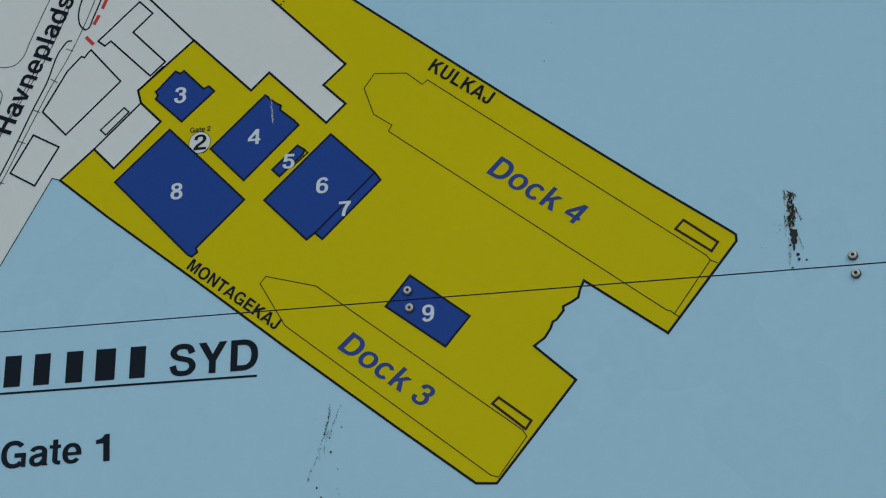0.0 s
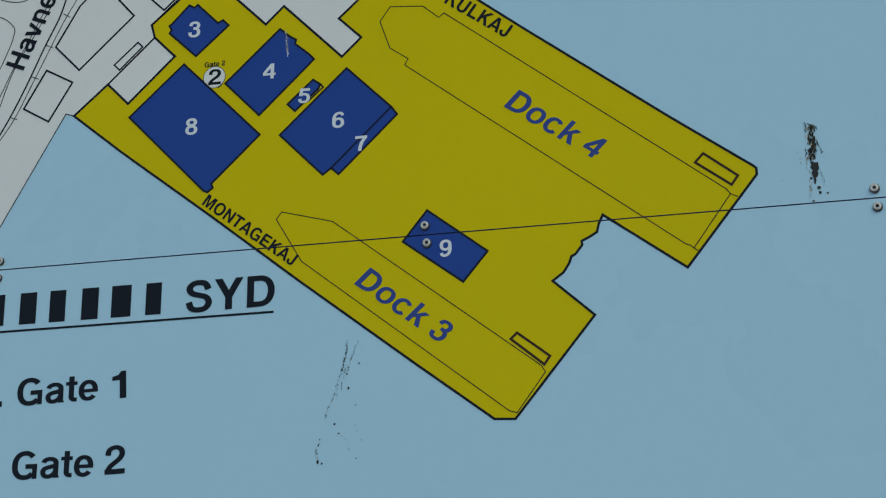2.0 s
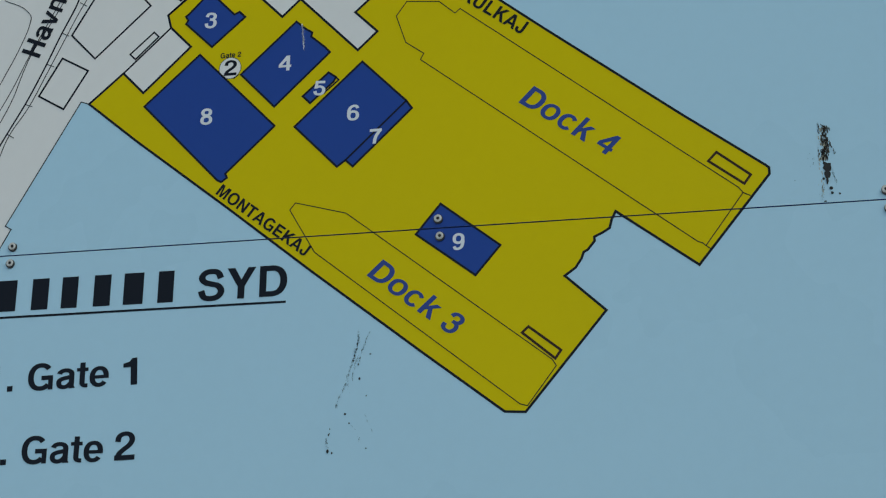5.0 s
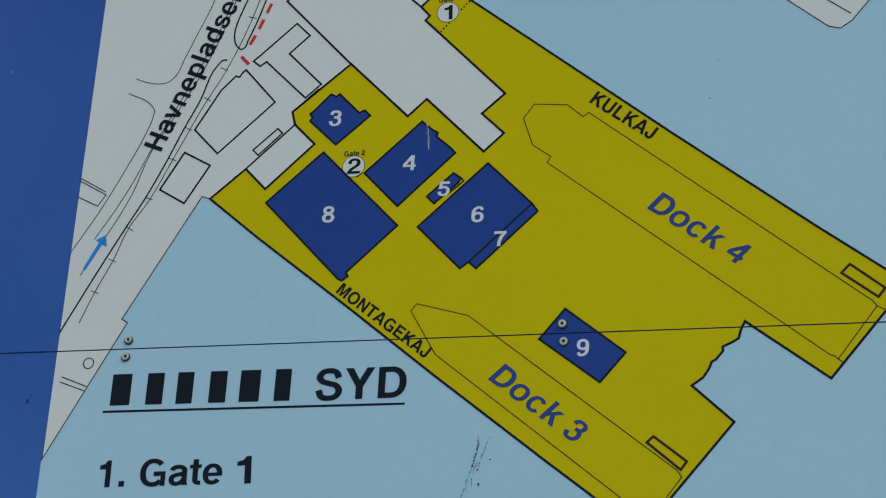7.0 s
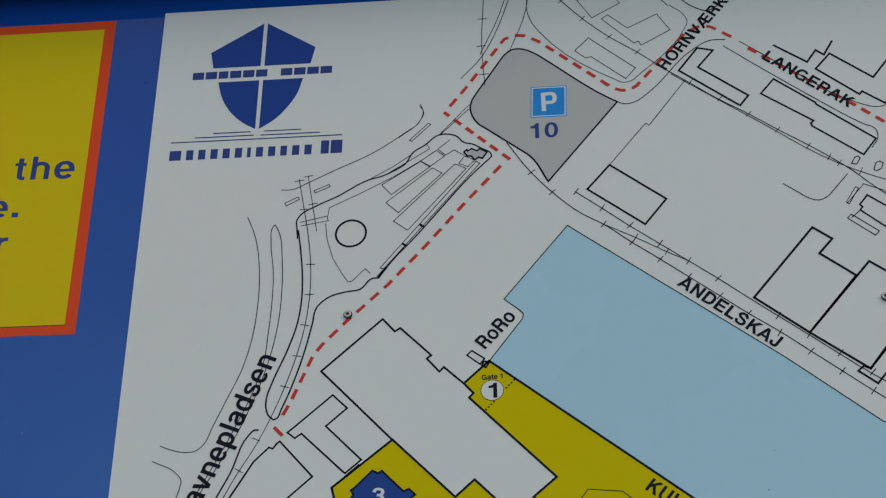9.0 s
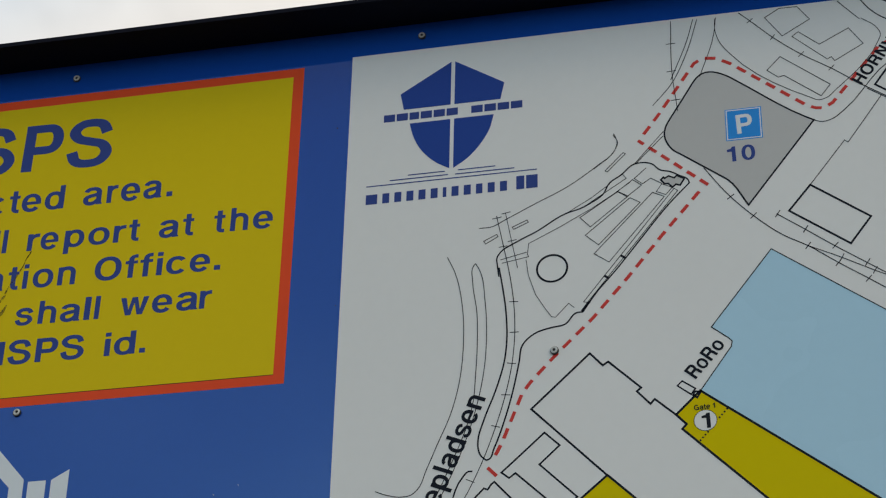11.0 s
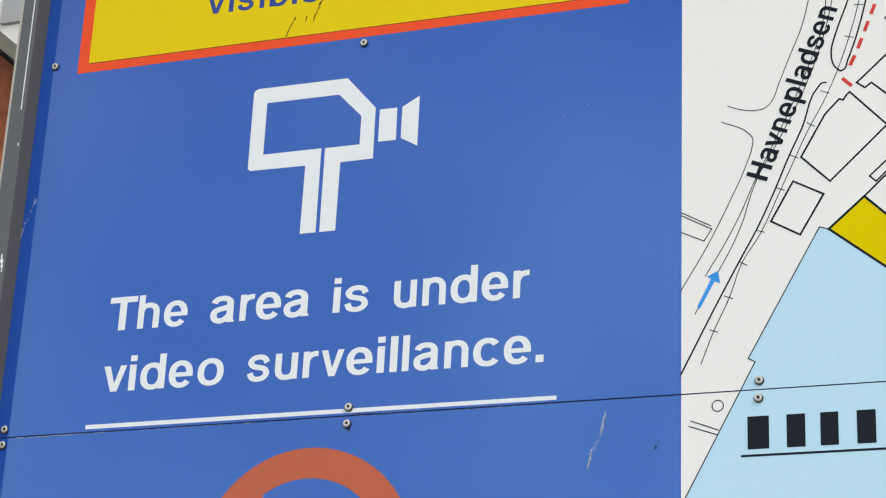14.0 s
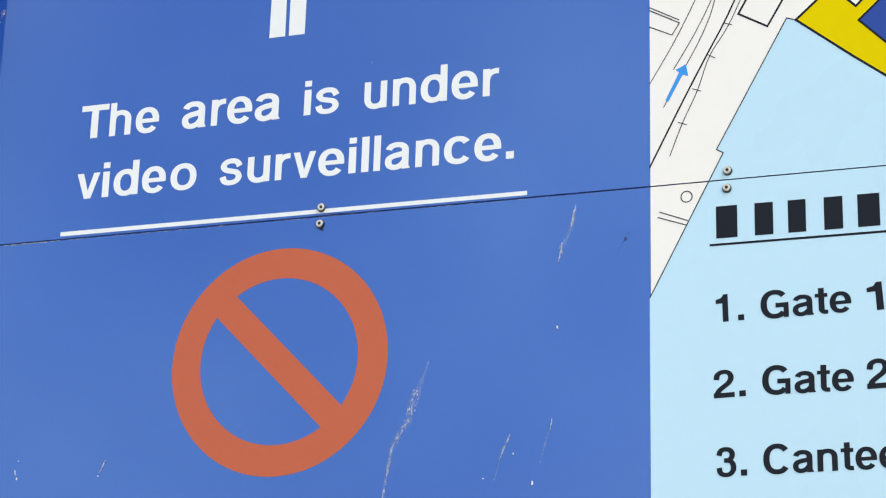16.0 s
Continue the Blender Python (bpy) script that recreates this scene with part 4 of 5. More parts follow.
stroke("kerb_outline", INK, 5, 1.1, [(915.6, 746.1), (930.3, 770.7), (934.0, 767.7), (919.3, 742.2)], closed=True)
stroke("building_outline", INK, 5, 1.3, [(-105.0, 247.7), (-62.9, 224.0)])
stroke("building_outline", INK, 5, 1.3, [(-105.0, 243.3), (-62.4, 219.6), (-73.0, 202.9), (-105.0, 218.8)])
hoop("mooring_mark", INK, 5, 1.3, -55.1, -30.6, 7.5)
stroke("mooring_line", INK, 5, 1.3, [(-91.9, -48.9), (-53.9, -63.8)])
stroke("mooring_line", INK, 5, 1.3, [(-94.2, -56.1), (-55.5, -70.1)])
film("arrow", AZURE, 5, [(-82.6, 108.8), (-78.9, 106.1), (-58.7, 143.5), (-51.0, 140.5), (-54.1, 158.0), (-68.8, 151.1), (-63.4, 147.5)])
stroke("road_line", INK, 5, 1.1, [(-80.8, 107.4), (-85.5, 98.6)])
disc("gate_disc", WHITE, 5, 300.5, 240.9, 15.8)
disc("gate_disc", WHITE, 5, 419.5, 468.7, 15.5)
stroke("gate_line", INK, 5, 1.3, [(306.3, 224.3), (313.4, 230.3)])
dashes("gate_dot", INK, 5, 2.6, 2.4, 2.9, [(423.0, 452.1), (409.5, 437.2)])
dashes("gate_dot", INK, 5, 2.6, 2.4, 2.9, [(438.0, 470.6), (452.4, 486.6)])

# words and numbers on the map
lettering("3", WHITEINK, 258.9, 305.0, -3.4, 17.7, 23.4, 0, map_sheet, 7)
lettering("4", WHITEINK, 370.8, 230.4, -0.5, 17.9, 22.0, 0, map_sheet, 7)
lettering("5", WHITEINK, 421.7, 190.3, -2.8, 16.9, 20.8, 0, map_sheet, 7)
lettering("6", WHITEINK, 471.0, 149.4, 0.2, 16.7, 22.2, 0, map_sheet, 7)
lettering("7", WHITEINK, 503.6, 113.1, 0.4, 16.5, 21.1, 0, map_sheet, 7)
lettering("8", WHITEINK, 261.8, 160.0, 0.1, 17.3, 23.5, 0, map_sheet, 7)
lettering("9", WHITEINK, 620.3, -43.3, 1.1, 15.9, 22.5, 0, map_sheet, 7)
lettering("2", INK, 292.0, 229.9, -0.5, 18.2, 23.0, 0, map_sheet, 7)
lettering("1", INK, 415.1, 456.7, 2.3, 11.6, 22.6, 0, map_sheet, 7)
lettering("Gate 2", INK, 285.6, 256.8, 0.6, 29.8, 7.7, 0, map_sheet, 7)
lettering("Gate 1", INK, 405.0, 484.8, 3.1, 28.8, 7.9, 0, map_sheet, 7)
lettering("KULKAJ", INK, 624.0, 315.1, -36.0, 103.6, 19.6, 0, map_sheet, 7)
lettering("MONTAGEKAJ", INK, 290.1, 57.5, -36.9, 161.7, 17.5, 0, map_sheet, 7)
lettering("Dock 4", DOCKINK, 705.4, 156.5, -35.6, 144.6, 29.8, .15, map_sheet, 7)
lettering("Dock 3", DOCKINK, 505.7, -70.8, -37.2, 145.2, 29.6, .17, map_sheet, 7)
lettering("Havnepladsen", INK, 13.4, 281.6, 67.6, 268.5, 30.1, 0, map_sheet, 7)
lettering("RoRo", INK, 409.2, 532.1, 48.9, 65.3, 21.3, 0, map_sheet, 7)
lettering("ANDELSKAJ", INK, 674.8, 623.2, -38.7, 167.2, 19.2, 0, map_sheet, 7)
lettering("LANGERAK", INK, 810.4, 1000.4, -38.3, 153.0, 18.7, 0, map_sheet, 7)
lettering("HORNVÆRK", INK, 669.8, 988.0, 51.3, 156.2, 18.8, 0, map_sheet, 7)
lettering("TVÆR", INK, 990.9, 449.5, 52.2, 78.0, 14.5, 0, map_sheet, 7)
lettering("P", WHITEINK, 486.4, 925.7, 3.1, 23.2, 33.2, 0, map_sheet, 7)
lettering("10", DOCKINK, 470.2, 878.8, 1.8, 40.3, 25.7, 0, map_sheet, 7)
lettering("SYD", INK, 274.1, -92.9, 0.5, 123.6, 43.8, 0, map_sheet, 7)
lettering("1.", INK, -17.5, -205.5, 1.5, 36.3, 36.6, 0, map_sheet, 7)
lettering("Gate", INK, 40.5, -204.9, 1.0, 115.6, 37.2, 0, map_sheet, 7)
lettering("1", INK, 177.3, -204.1, 3.5, 19.4, 36.8, 0, map_sheet, 7)
lettering("2.", INK, -22.1, -305.8, 1.5, 41.2, 36.5, 0, map_sheet, 7)
lettering("Gate", INK, 40.1, -304.6, -0.2, 115.5, 37.8, 0, map_sheet, 7)
lettering("2", INK, 172.1, -304.7, 1.4, 28.2, 38.2, 0, map_sheet, 7)
lettering("3.", INK, -20.1, -407.5, 0.7, 38.9, 37.7, 0, map_sheet, 7)
lettering("Canteen", INK, 39.6, -406.5, 0.3, 200.2, 38.2, 0, map_sheet, 7)
lettering("/", INK, 268.0, -407.0, 0, 15.0, 38.2, 0, map_sheet, 7)
lettering("Staff", INK, 298.0, -407.0, 0, 119.0, 38.2, 0, map_sheet, 7)
lettering("facilities", INK, 429.0, -407.0, 0, 210.0, 38.2, 0, map_sheet, 7)
for middle, wide in ((22, 28), (71, 24), (114, 23), (161, 24), (206, 28), (252, 22)):
    film("bar", INK, 6, [(-24 + middle - wide / 2, -92), (-24 + middle + wide / 2, -92), (-24 + middle + wide / 2, -48), (-24 + middle - wide / 2, -48)])
film("heading_underline", INK, 6, [(-25, -102), (397, -102), (397, -99), (-25, -99)])

# parking sign and company shield, as plain shapes
film("parking_sign", AZURE, 5, [(469.6, 915.2), (522.8, 915.2), (522.8, 970.2), (469.6, 970.2)])
film("parking_border", WHITEINK, 5.5, [(471.0, 916.6), (521.4, 916.6), (521.4, 968.8), (471.0, 968.8)])
film("parking_field", AZURE, 6, [(472.6, 918.2), (519.8, 918.2), (519.8, 967.2), (472.6, 967.2)])
film("shield_quarter", BLUE, 5, [(-24, 1065), (55.5, 1116), (55.5, 1036), (-18, 1036)])
film("shield_quarter", BLUE, 5, [(61.5, 1116), (139, 1066), (133, 1036), (61.5, 1036)])
film("shield_quarter", BLUE, 5, bend([(-8, 1009), (55.5, 1009), (55.5, 920), (34, 934), (13, 956), (0, 980)], True))
film("shield_quarter", BLUE, 5, bend([(61.5, 1009), (123, 1009), (116, 982), (102, 957), (83, 935), (61.5, 920)], True))
bars(-49, 1016, 116, 13, (1, 1, 0.85, 1, 1, 1), DOCKINK, map_sheet, 5)
bars(88, 1016, 79, 13, (1, 1, 1, 1), DOCKINK, map_sheet, 5)
for x0, x1, z in ((-8, 49, 915.5), (-36, 54, 909), (-72, 189, 902), (69, 126, 915.5), (65, 155, 908.5)):
    film("shield_wave", DOCKINK, 5, [(x0, z - 0.8), (x1, z - 0.8), (x1, z + 0.8), (x0, z + 0.8)])
bars(-72, 870, 216, 17, (1.0, 0.6, 0.6, 0.6, 0.6, 0.6, 0.3, 0.6, 0.6, 0.55, 0.6, 0.6), DOCKINK, map_sheet, 5, 0.45)
bars(158, 870, 32, 23, (0.7, 1), DOCKINK, map_sheet, 5)

# ---- the warning panel ----
warning = film("warning_border", BORDER, 1, [(-1080, 581), (-182, 581), (-182, 1138), (-1080, 1138)], sign, "orange-red border of the warning notice")
film("warning_field", WARNING_YELLOW, 2, [(-1061, 597), (-199, 597), (-199, 1122), (-1061, 1122)], warning, "yellow warning field with blue italic words")
# dark line drawn in as the raised field's shadow along its bottom edge
stroke("field_edge_shadow", BROWN, 2.2, 1.0, [(-1061, 596.6), (-199, 596.6)], parent=warning)
lettering("ISPS", DOCKINK, -764.0, 1000.3, -0.9, 277.2, 89.8, 0, warning, 4, ((1.4, 0.88), (32.0, 1.01), (121.6, 0.93), (195.6, 1.02)))
lettering("Restricted", DOCKINK, -874.0, 924.2, -0.3, 315.4, 43.3, 0, warning, 4, ((1.0, 0.89), (41.9, 0.99), (80.3, 0.89), (116.0, 0.88), (139.6, 0.91), (166.9, 0.88), (180.2, 1.00), (220.5, 0.88), (241.9, 0.96), (280.4, 0.94)))
lettering("area.", DOCKINK, -527.2, 923.0, 0.3, 144.9, 32.3, 0, warning, 4, ((-2.2, 0.99), (37.0, 0.88), (60.0, 0.96), (96.9, 0.94), (135.3, 0.98)))
lettering("Visitors", DOCKINK, -1044.0, 847.9, -0.4, 228.0, 42.9, 0, warning, 4, ((0.0, 1.00), (46.3, 0.88), (62.6, 0.90), (97.5, 0.96), (113.6, 0.88), (137.9, 0.97), (178.6, 0.92), (201.3, 0.94)))
lettering("shall", DOCKINK, -779.2, 851.0, -0.1, 134.8, 41.9, 0, warning, 4, ((-0.8, 0.95), (36.8, 0.89), (70.5, 0.98), (110.3, 0.92), (124.4, 0.88)))
lettering("report", DOCKINK, -612.8, 850.2, -0.4, 184.6, 38.1, 0, warning, 4, ((-0.5, 0.96), (21.5, 0.88), (60.9, 0.95), (100.1, 0.96), (141.1, 0.96), (165.6, 0.88)))
lettering("at", DOCKINK, -396.1, 849.1, -0.3, 54.7, 38.3, 0, warning, 4, ((-1.7, 0.98), (36.1, 0.90)))
lettering("the", DOCKINK, -307.9, 848.6, -0.6, 90.3, 41.0, 0, warning, 4, ((-2.3, 0.95), (24.3, 0.95), (60.0, 1.01)))
lettering("Administration", DOCKINK, -963.6, 784.9, -0.3, 436.9, 43.1, 0, warning, 4, ((-0.1, 0.94), (45.0, 1.00), (85.1, 1.02), (139.8, 0.88), (157.1, 0.91), (193.2, 0.88), (206.9, 1.00), (243.2, 0.88), (266.0, 0.97), (290.2, 0.95), (326.8, 0.93), (351.4, 0.89), (367.8, 0.98), (408.8, 0.95)))
lettering("Office.", DOCKINK, -495.3, 784.2, -0.4, 199.7, 41.1, 0, warning, 4, ((-0.2, 0.94), (48.8, 0.96), (72.6, 0.98), (99.7, 0.97), (114.8, 0.98), (152.5, 0.95), (191.6, 0.97)))
lettering("All", DOCKINK, -954.8, 720.2, -0.2, 71.2, 41.1, 0, warning, 4, ((-1.5, 0.88), (44.4, 0.88), (59.7, 0.95)))
lettering("people", DOCKINK, -852.2, 719.9, -0.3, 203.5, 40.7, 0, warning, 4, ((-0.0, 0.93), (38.8, 0.97), (77.5, 0.90), (117.8, 0.88), (157.8, 0.92), (173.0, 0.97)))
lettering("shall", DOCKINK, -613.1, 719.0, -0.7, 135.1, 39.6, 0, warning, 4, ((-3.1, 0.97), (34.6, 0.96), (70.0, 1.05), (108.4, 1.11), (125.0, 0.91)))
lettering("wear", DOCKINK, -445.3, 718.8, -0.4, 141.6, 31.0, 0, warning, 4, ((-1.8, 0.94), (48.6, 1.00), (87.1, 1.07), (123.5, 0.95)))
lettering("visible", DOCKINK, -863.0, 655.7, -0.7, 192.0, 39.9, 0, warning, 4, ((3.2, 0.88), (40.0, 0.90), (54.7, 0.92), (92.5, 0.88), (109.4, 0.93), (147.3, 0.95), (162.0, 1.06)))
lettering("ISPS", DOCKINK, -635.4, 653.1, -0.1, 138.0, 41.0, 0, warning, 4)
lettering("id.", DOCKINK, -464.8, 652.5, 0.2, 64.6, 39.3, 0, warning, 4, ((0.0, 1.02), (15.0, 1.03), (55.4, 0.98)))

# ---- camera pictogram, surveillance notice and prohibition ring ----
camera_symbol = film("camera_symbol", WHITEINK, 2, [(-767, 508), (-765, 512), (-760, 515), (-614, 515), (-566, 461), (-565.5, 379), (-617, 378.5), (-618, 270.5), (-643, 270.5), (-643, 404), (-588, 404), (-588, 450), (-626, 489.5), (-743.5, 489.5), (-743.5, 404.5), (-649, 404.5), (-649, 270.5), (-674, 270.5), (-673, 379), (-763, 380), (-767, 384)], sign, "white video camera pictogram")
film("lens", WHITEINK, 2, [(-559, 457), (-531.5, 457), (-531, 405), (-559, 405)], camera_symbol)
film("lens_hood", WHITEINK, 2, [(-523.5, 457), (-497, 472), (-497, 392), (-523.5, 407)], camera_symbol)
lettering("The", WHITEINK, -971.5, 143.3, -0.2, 127.5, 52.5, 0, sign, 2, ((-3.9, 1.06), (44.5, 1.00), (87.5, 1.04)))
lettering("area", WHITEINK, -805.2, 142.3, -0.1, 153.4, 41.6, 0, sign, 2, ((-2.7, 1.02), (44.8, 0.95), (70.1, 1.03), (114.3, 1.04)))
lettering("is", WHITEINK, -612.2, 143.1, -0.5, 53.4, 52.8, 0, sign, 2, ((-1.3, 1.04), (15.9, 1.05)))
lettering("under", WHITEINK, -518.1, 142.6, 0.0, 196.4, 55.0, 0, sign, 2, ((-2.2, 0.98), (41.1, 0.99), (83.0, 1.05), (129.0, 1.06), (175.4, 1.03)))
lettering("video", WHITEINK, -971.7, 48.2, -0.1, 194.7, 54.0, 0, sign, 2, ((-2.5, 0.94), (40.3, 1.02), (58.8, 1.03), (105.4, 1.01), (151.8, 1.01)))
lettering("surveillance.", WHITEINK, -739.2, 48.6, -0.2, 444.5, 53.4, 0, sign, 2, ((-1.9, 0.99), (42.1, 0.98), (85.6, 0.99), (113.3, 0.88), (152.1, 1.06), (198.8, 1.05), (218.2, 1.06), (236.6, 0.97), (253.5, 1.01), (299.3, 0.98), (341.3, 1.09), (385.9, 1.04), (432.0, 1.02)))
film("underline_bar", WHITEINK, 2, [(-995, -7), (-276, -8), (-276, -2), (-995, -0.5)], sign)

cx, cz, r_out, r_in, half = -634.0, -218.0, 162.8, 119.0, 20.5
ring_bm = bmesh.new()
ribbon(ring_bm, circle(cx, cz, (r_out + r_in) / 2, 96), r_out - r_in, LAYER * 2, True)
ring = part("prohibition_ring", ring_bm, RINGRED, sign, "faded orange-red prohibition ring with a slanting bar")
reach = (r_out + r_in) / 2
stroke("prohibition_bar", RINGRED, 2.1, 2 * half, [(cx - reach * 0.7071, cz + reach * 0.7071), (cx + reach * 0.7071, cz - reach * 0.7071)], parent=ring)


# ---- wear: rust run, grime smears and scratches ----
def smear(name, material, pts, spread, count, size, stretch=3.0, layer=8, label=""):
    """Many small ragged flecks strewn along a line: one patch of dirt."""
    bm = bmesh.new()
    p = [Vector(q) for q in pts]
    for _ in range(count):
        f = random.random() * (len(p) - 1)
        i = min(int(f), len(p) - 2)
        along = (p[i + 1] - p[i]).normalized()
        q = p[i].lerp(p[i + 1], f - i) + Vector((-along.y, along.x)) * random.gauss(0, spread)
        s = size * random.uniform(0.25, 1.0) ** 2
        n = random.randint(5, 8)
        poly = []
        for k in range(n):
            a = 2 * math.pi * k / n
            r = s * random.uniform(0.55, 1.1)
            d = along * math.cos(a) * r * stretch + Vector((-along.y, along.x)) * math.sin(a) * r
            poly.append(((q.x + d.x) / 1000, (q.y + d.y) / 1000))
        slab(bm, poly, LAYER * layer)
    split(bm)
    return tagged(part(name, bm, material, sign, label), kind="stuff")


def scuff(name, material, pts, widths, layer=3, label=""):
    """A rubbed patch: a band that swells and thins along a line, with frayed sides."""
    bm = bmesh.new()
    p = [Vector(q) for q in bend(pts, steps=6, sharp=179)]
    rows = []
    for i, q in enumerate(p):
        way = (p[min(i + 1, len(p) - 1)] - p[max(i - 1, 0)]).normalized()
        side = Vector((-way.y, way.x))
        half = float(np.interp(i / (len(p) - 1) * (len(widths) - 1), range(len(widths)), widths)) / 2
        rows.append([q + side * half * random.uniform(0.7, 1.1), q - side * half * random.uniform(0.7, 1.1)])
    for a, b in zip(rows, rows[1:]):
        slab(bm, [(v.x / 1000, v.y / 1000) for v in (a[0], b[0], b[1], a[1])], LAYER * layer)
    bmesh.ops.remove_doubles(bm, verts=bm.verts[:], dist=1e-7)
    split(bm)
    return tagged(part(name, bm, material, sign, label), kind="stuff")


def blot(name, material, x, z, wide, high, layer=9):
    """One ragged fleck of dirt."""
    bm = bmesh.new()
    n = 14
    poly = []
    for k in range(n):
        a, r = 2 * math.pi * k / n, random.uniform(0.75, 1.1)
        poly.append(((x + wide / 2 * r * math.cos(a)) / 1000, (z + high / 2 * r * math.sin(a)) / 1000))
    slab(bm, poly, LAYER * layer)
    return tagged(part(name, bm, material, sign), kind="stuff")


# the rust run: bare primer, brown flakes, a black core and drips
scuff("rust_stain", DUST, [(1092, 98), (1096, 70), (1098, 40), (1096, -8)], [3, 20, 24, 12], label="dark rust run with flaking paint")
smear("rust_stain", FLAKE, [(1094, 92), (1097, 66), (1098, 46)], 3.0, 46, 1.5, 2.6, layer=5)
smear("rust_stain", FLAKE, [(1091, 50), (1094, 20), (1095, -6)], 2.0, 26, 1.0, 4.0, layer=5)
smear("rust_stain", RUST, [(1097, 90), (1099, 76), (1099, 60), (1098, 45)], 2.8, 110, 1.8, 2.6, layer=7)
smear("rust_stain", GRIME, [(1090, 98), (1091.7, 90), (1093, 82)], 0.5, 16, 0.6, 5.0)
smear("rust_stain", GRIME, [(1095, 94), (1099.7, 87.8), (1101, 79)], 0.6, 18, 0.7, 4.0)
smear("rust_stain", GRIME, [(1092, 68), (1098, 74), (1102, 72)], 1.2, 22, 1.0, 2.0)
smear("rust_stain", GRIME, [(1103, 72), (1108, 61), (1110, 53)], 0.6, 16, 0.8, 3.0)
smear("rust_stain", GRIME, [(1094, 58), (1102, 58)], 1.6, 18, 1.0, 1.6)
smear("rust_stain", GRIME, [(1096, 60), (1096, 46)], 1.0, 22, 1.0, 3.0)
smear("rust_stain", GRIME, [(1101, 60), (1100, 46)], 1.0, 18, 1.0, 3.0)
smear("rust_stain", GRIME, [(1090, 64), (1091.5, 50), (1091, 36)], 0.8, 12, 0.7, 3.0)
blot("rust_stain", GRIME, 1101, 35.2, 12.2, 13.4)
blot("rust_stain", GRIME, 1100.4, 25.8, 8.4, 11.0, 9.3)
blot("rust_stain", GRIME, 1097.6, 41.2, 5.0, 4.0, 8.7)
blot("rust_stain", GRIME, 1100.2, 17.2, 3.4, 9.0, 9.6)
blot("rust_stain", GRIME, 1095.6, 20.6, 3.2, 3.2, 9.1)
blot("rust_stain", GRIME, 1104.6, 7.6, 4.4, 5.0, 9.2)
blot("rust_stain", GRIME, 1105.6, 1.2, 3.6, 4.4, 8.8)
blot("rust_stain", GRIME, 1114.8, -0.2, 2.8, 2.6)
blot("rust_stain", GRIME, 1096.9, -9.4, 3.6, 2.0)
smear("rust_stain", GRIME, [(1097, 16), (1092, -6)], 1.6, 16, 0.6, 4.0)
smear("rust_stain", SOOT, [(1107, 32), (1110, 19), (1111.5, 9)], 0.8, 20, 0.9, 5.0)
smear("rust_stain", SOOT, [(1084, 60), (1083, 40)], 2.4, 14, 1.0, 1.4)
for x, z, size in ((1083.1, 48.3, 1.5), (1079.7, 38.3, 1.4), (1060.4, 20.3, 1.6), (1076.9, -8.1, 1.4)):
    blot("rust_spot", SOOT, x, z, size, size)

# the grime smear on the water: faint veils, fine broken streaks, single spots
scuff("grime_smear", DUST, [(499, -146), (494, -180), (484, -220), (468, -262)], [2, 10, 10, 3], label="grey grime smear")
scuff("grime_smear", DUST, [(514, -143), (505, -170), (494, -204)], [1.5, 5, 3])
scuff("grime_smear", DUST, [(490, -236), (500, -268), (504, -296)], [2, 9, 5])
smear("grime_smear", SOOT, [(497.6, -147), (498, -160), (495, -171.5), (492, -185)], 0.8, 60, 0.9, 4.5)
smear("grime_smear", GRIME, [(497.8, -157), (495, -171.5), (492, -186)], 0.6, 18, 0.7, 3.0)
smear("grime_smear", SOOT, [(492, -185), (486.7, -201), (482, -218), (475, -232.5), (470.7, -247)], 0.9, 60, 0.8, 5.0)
smear("grime_smear", SOOT, [(513.4, -145), (508, -159.7), (504, -172)], 0.5, 30, 0.7, 5.0)
smear("grime_smear", GRIME, [(505, -168), (499.5, -184), (498.5, -191.6)], 0.7, 18, 0.7, 3.0)
smear("grime_smear", SOOT, [(498.5, -178), (493, -196), (491.4, -213.6)], 0.6, 34, 0.7, 5.0)
smear("grime_smear", SOOT, [(487, -203), (485.4, -216), (487.6, -228)], 0.5, 22, 0.8, 3.0)
smear("grime_smear", SOOT, [(508.4, -255), (515, -268.8), (523, -284)], 0.5, 20, 0.6, 5.0)
smear("grime_smear", SOOT, [(489.4, -267.6), (498.7, -276.6), (502.7, -285.3), (503.5, -295)], 0.7, 24, 0.7, 3.0)
smear("grime_smear", GRIME, [(464.8, -272.6), (462.6, -281), (461, -291), (462, -300)], 0.9, 16, 1.0, 2.2)
for x, z, wide, high in ((514.4, -177.5, 2.6, 1.6), (501, -209.6, 2.6, 4.6), (510.8, -232.6, 1.6, 2.0), (483.5, -255.6, 3.0, 3.2), (489.4, -267.9, 2.2, 2.2), (462, -303.5, 3.2, 5.6), (467.8, -305.9, 2.2, 3.2), (512.8, -301.3, 1.6, 1.8), (492, -185.5, 3.4, 2.2), (498.8, -191.1, 1.6, 2.2)):
    blot("grime_spot", GRIME, x, z, wide, high)
# brown scuffs across the yellow field: thin broken dashes and one soft smudge
smear("grime_smear", SMUDGE, [(-604.8, 846.5), (-611, 836.6), (-615.7, 820)], 0.5, 40, 0.8, 5.0, label="brown scuff marks across the yellow field")
smear("grime_smear", SMUDGE, [(-616, 820), (-627, 800), (-636, 782.4)], 0.9, 26, 0.7, 6.0)
smear("grime_smear", SMUDGE, [(-636, 782.4), (-642.5, 766.3), (-650.7, 748.4)], 0.8, 46, 0.9, 5.0)
scuff("grime_smear", SMUDGE, [(-633, 757), (-638, 746), (-643, 736)], [2, 6, 2], layer=5)
smear("grime_smear", GRIME, [(-637, 750), (-641, 740)], 1.4, 10, 0.7, 2.0)
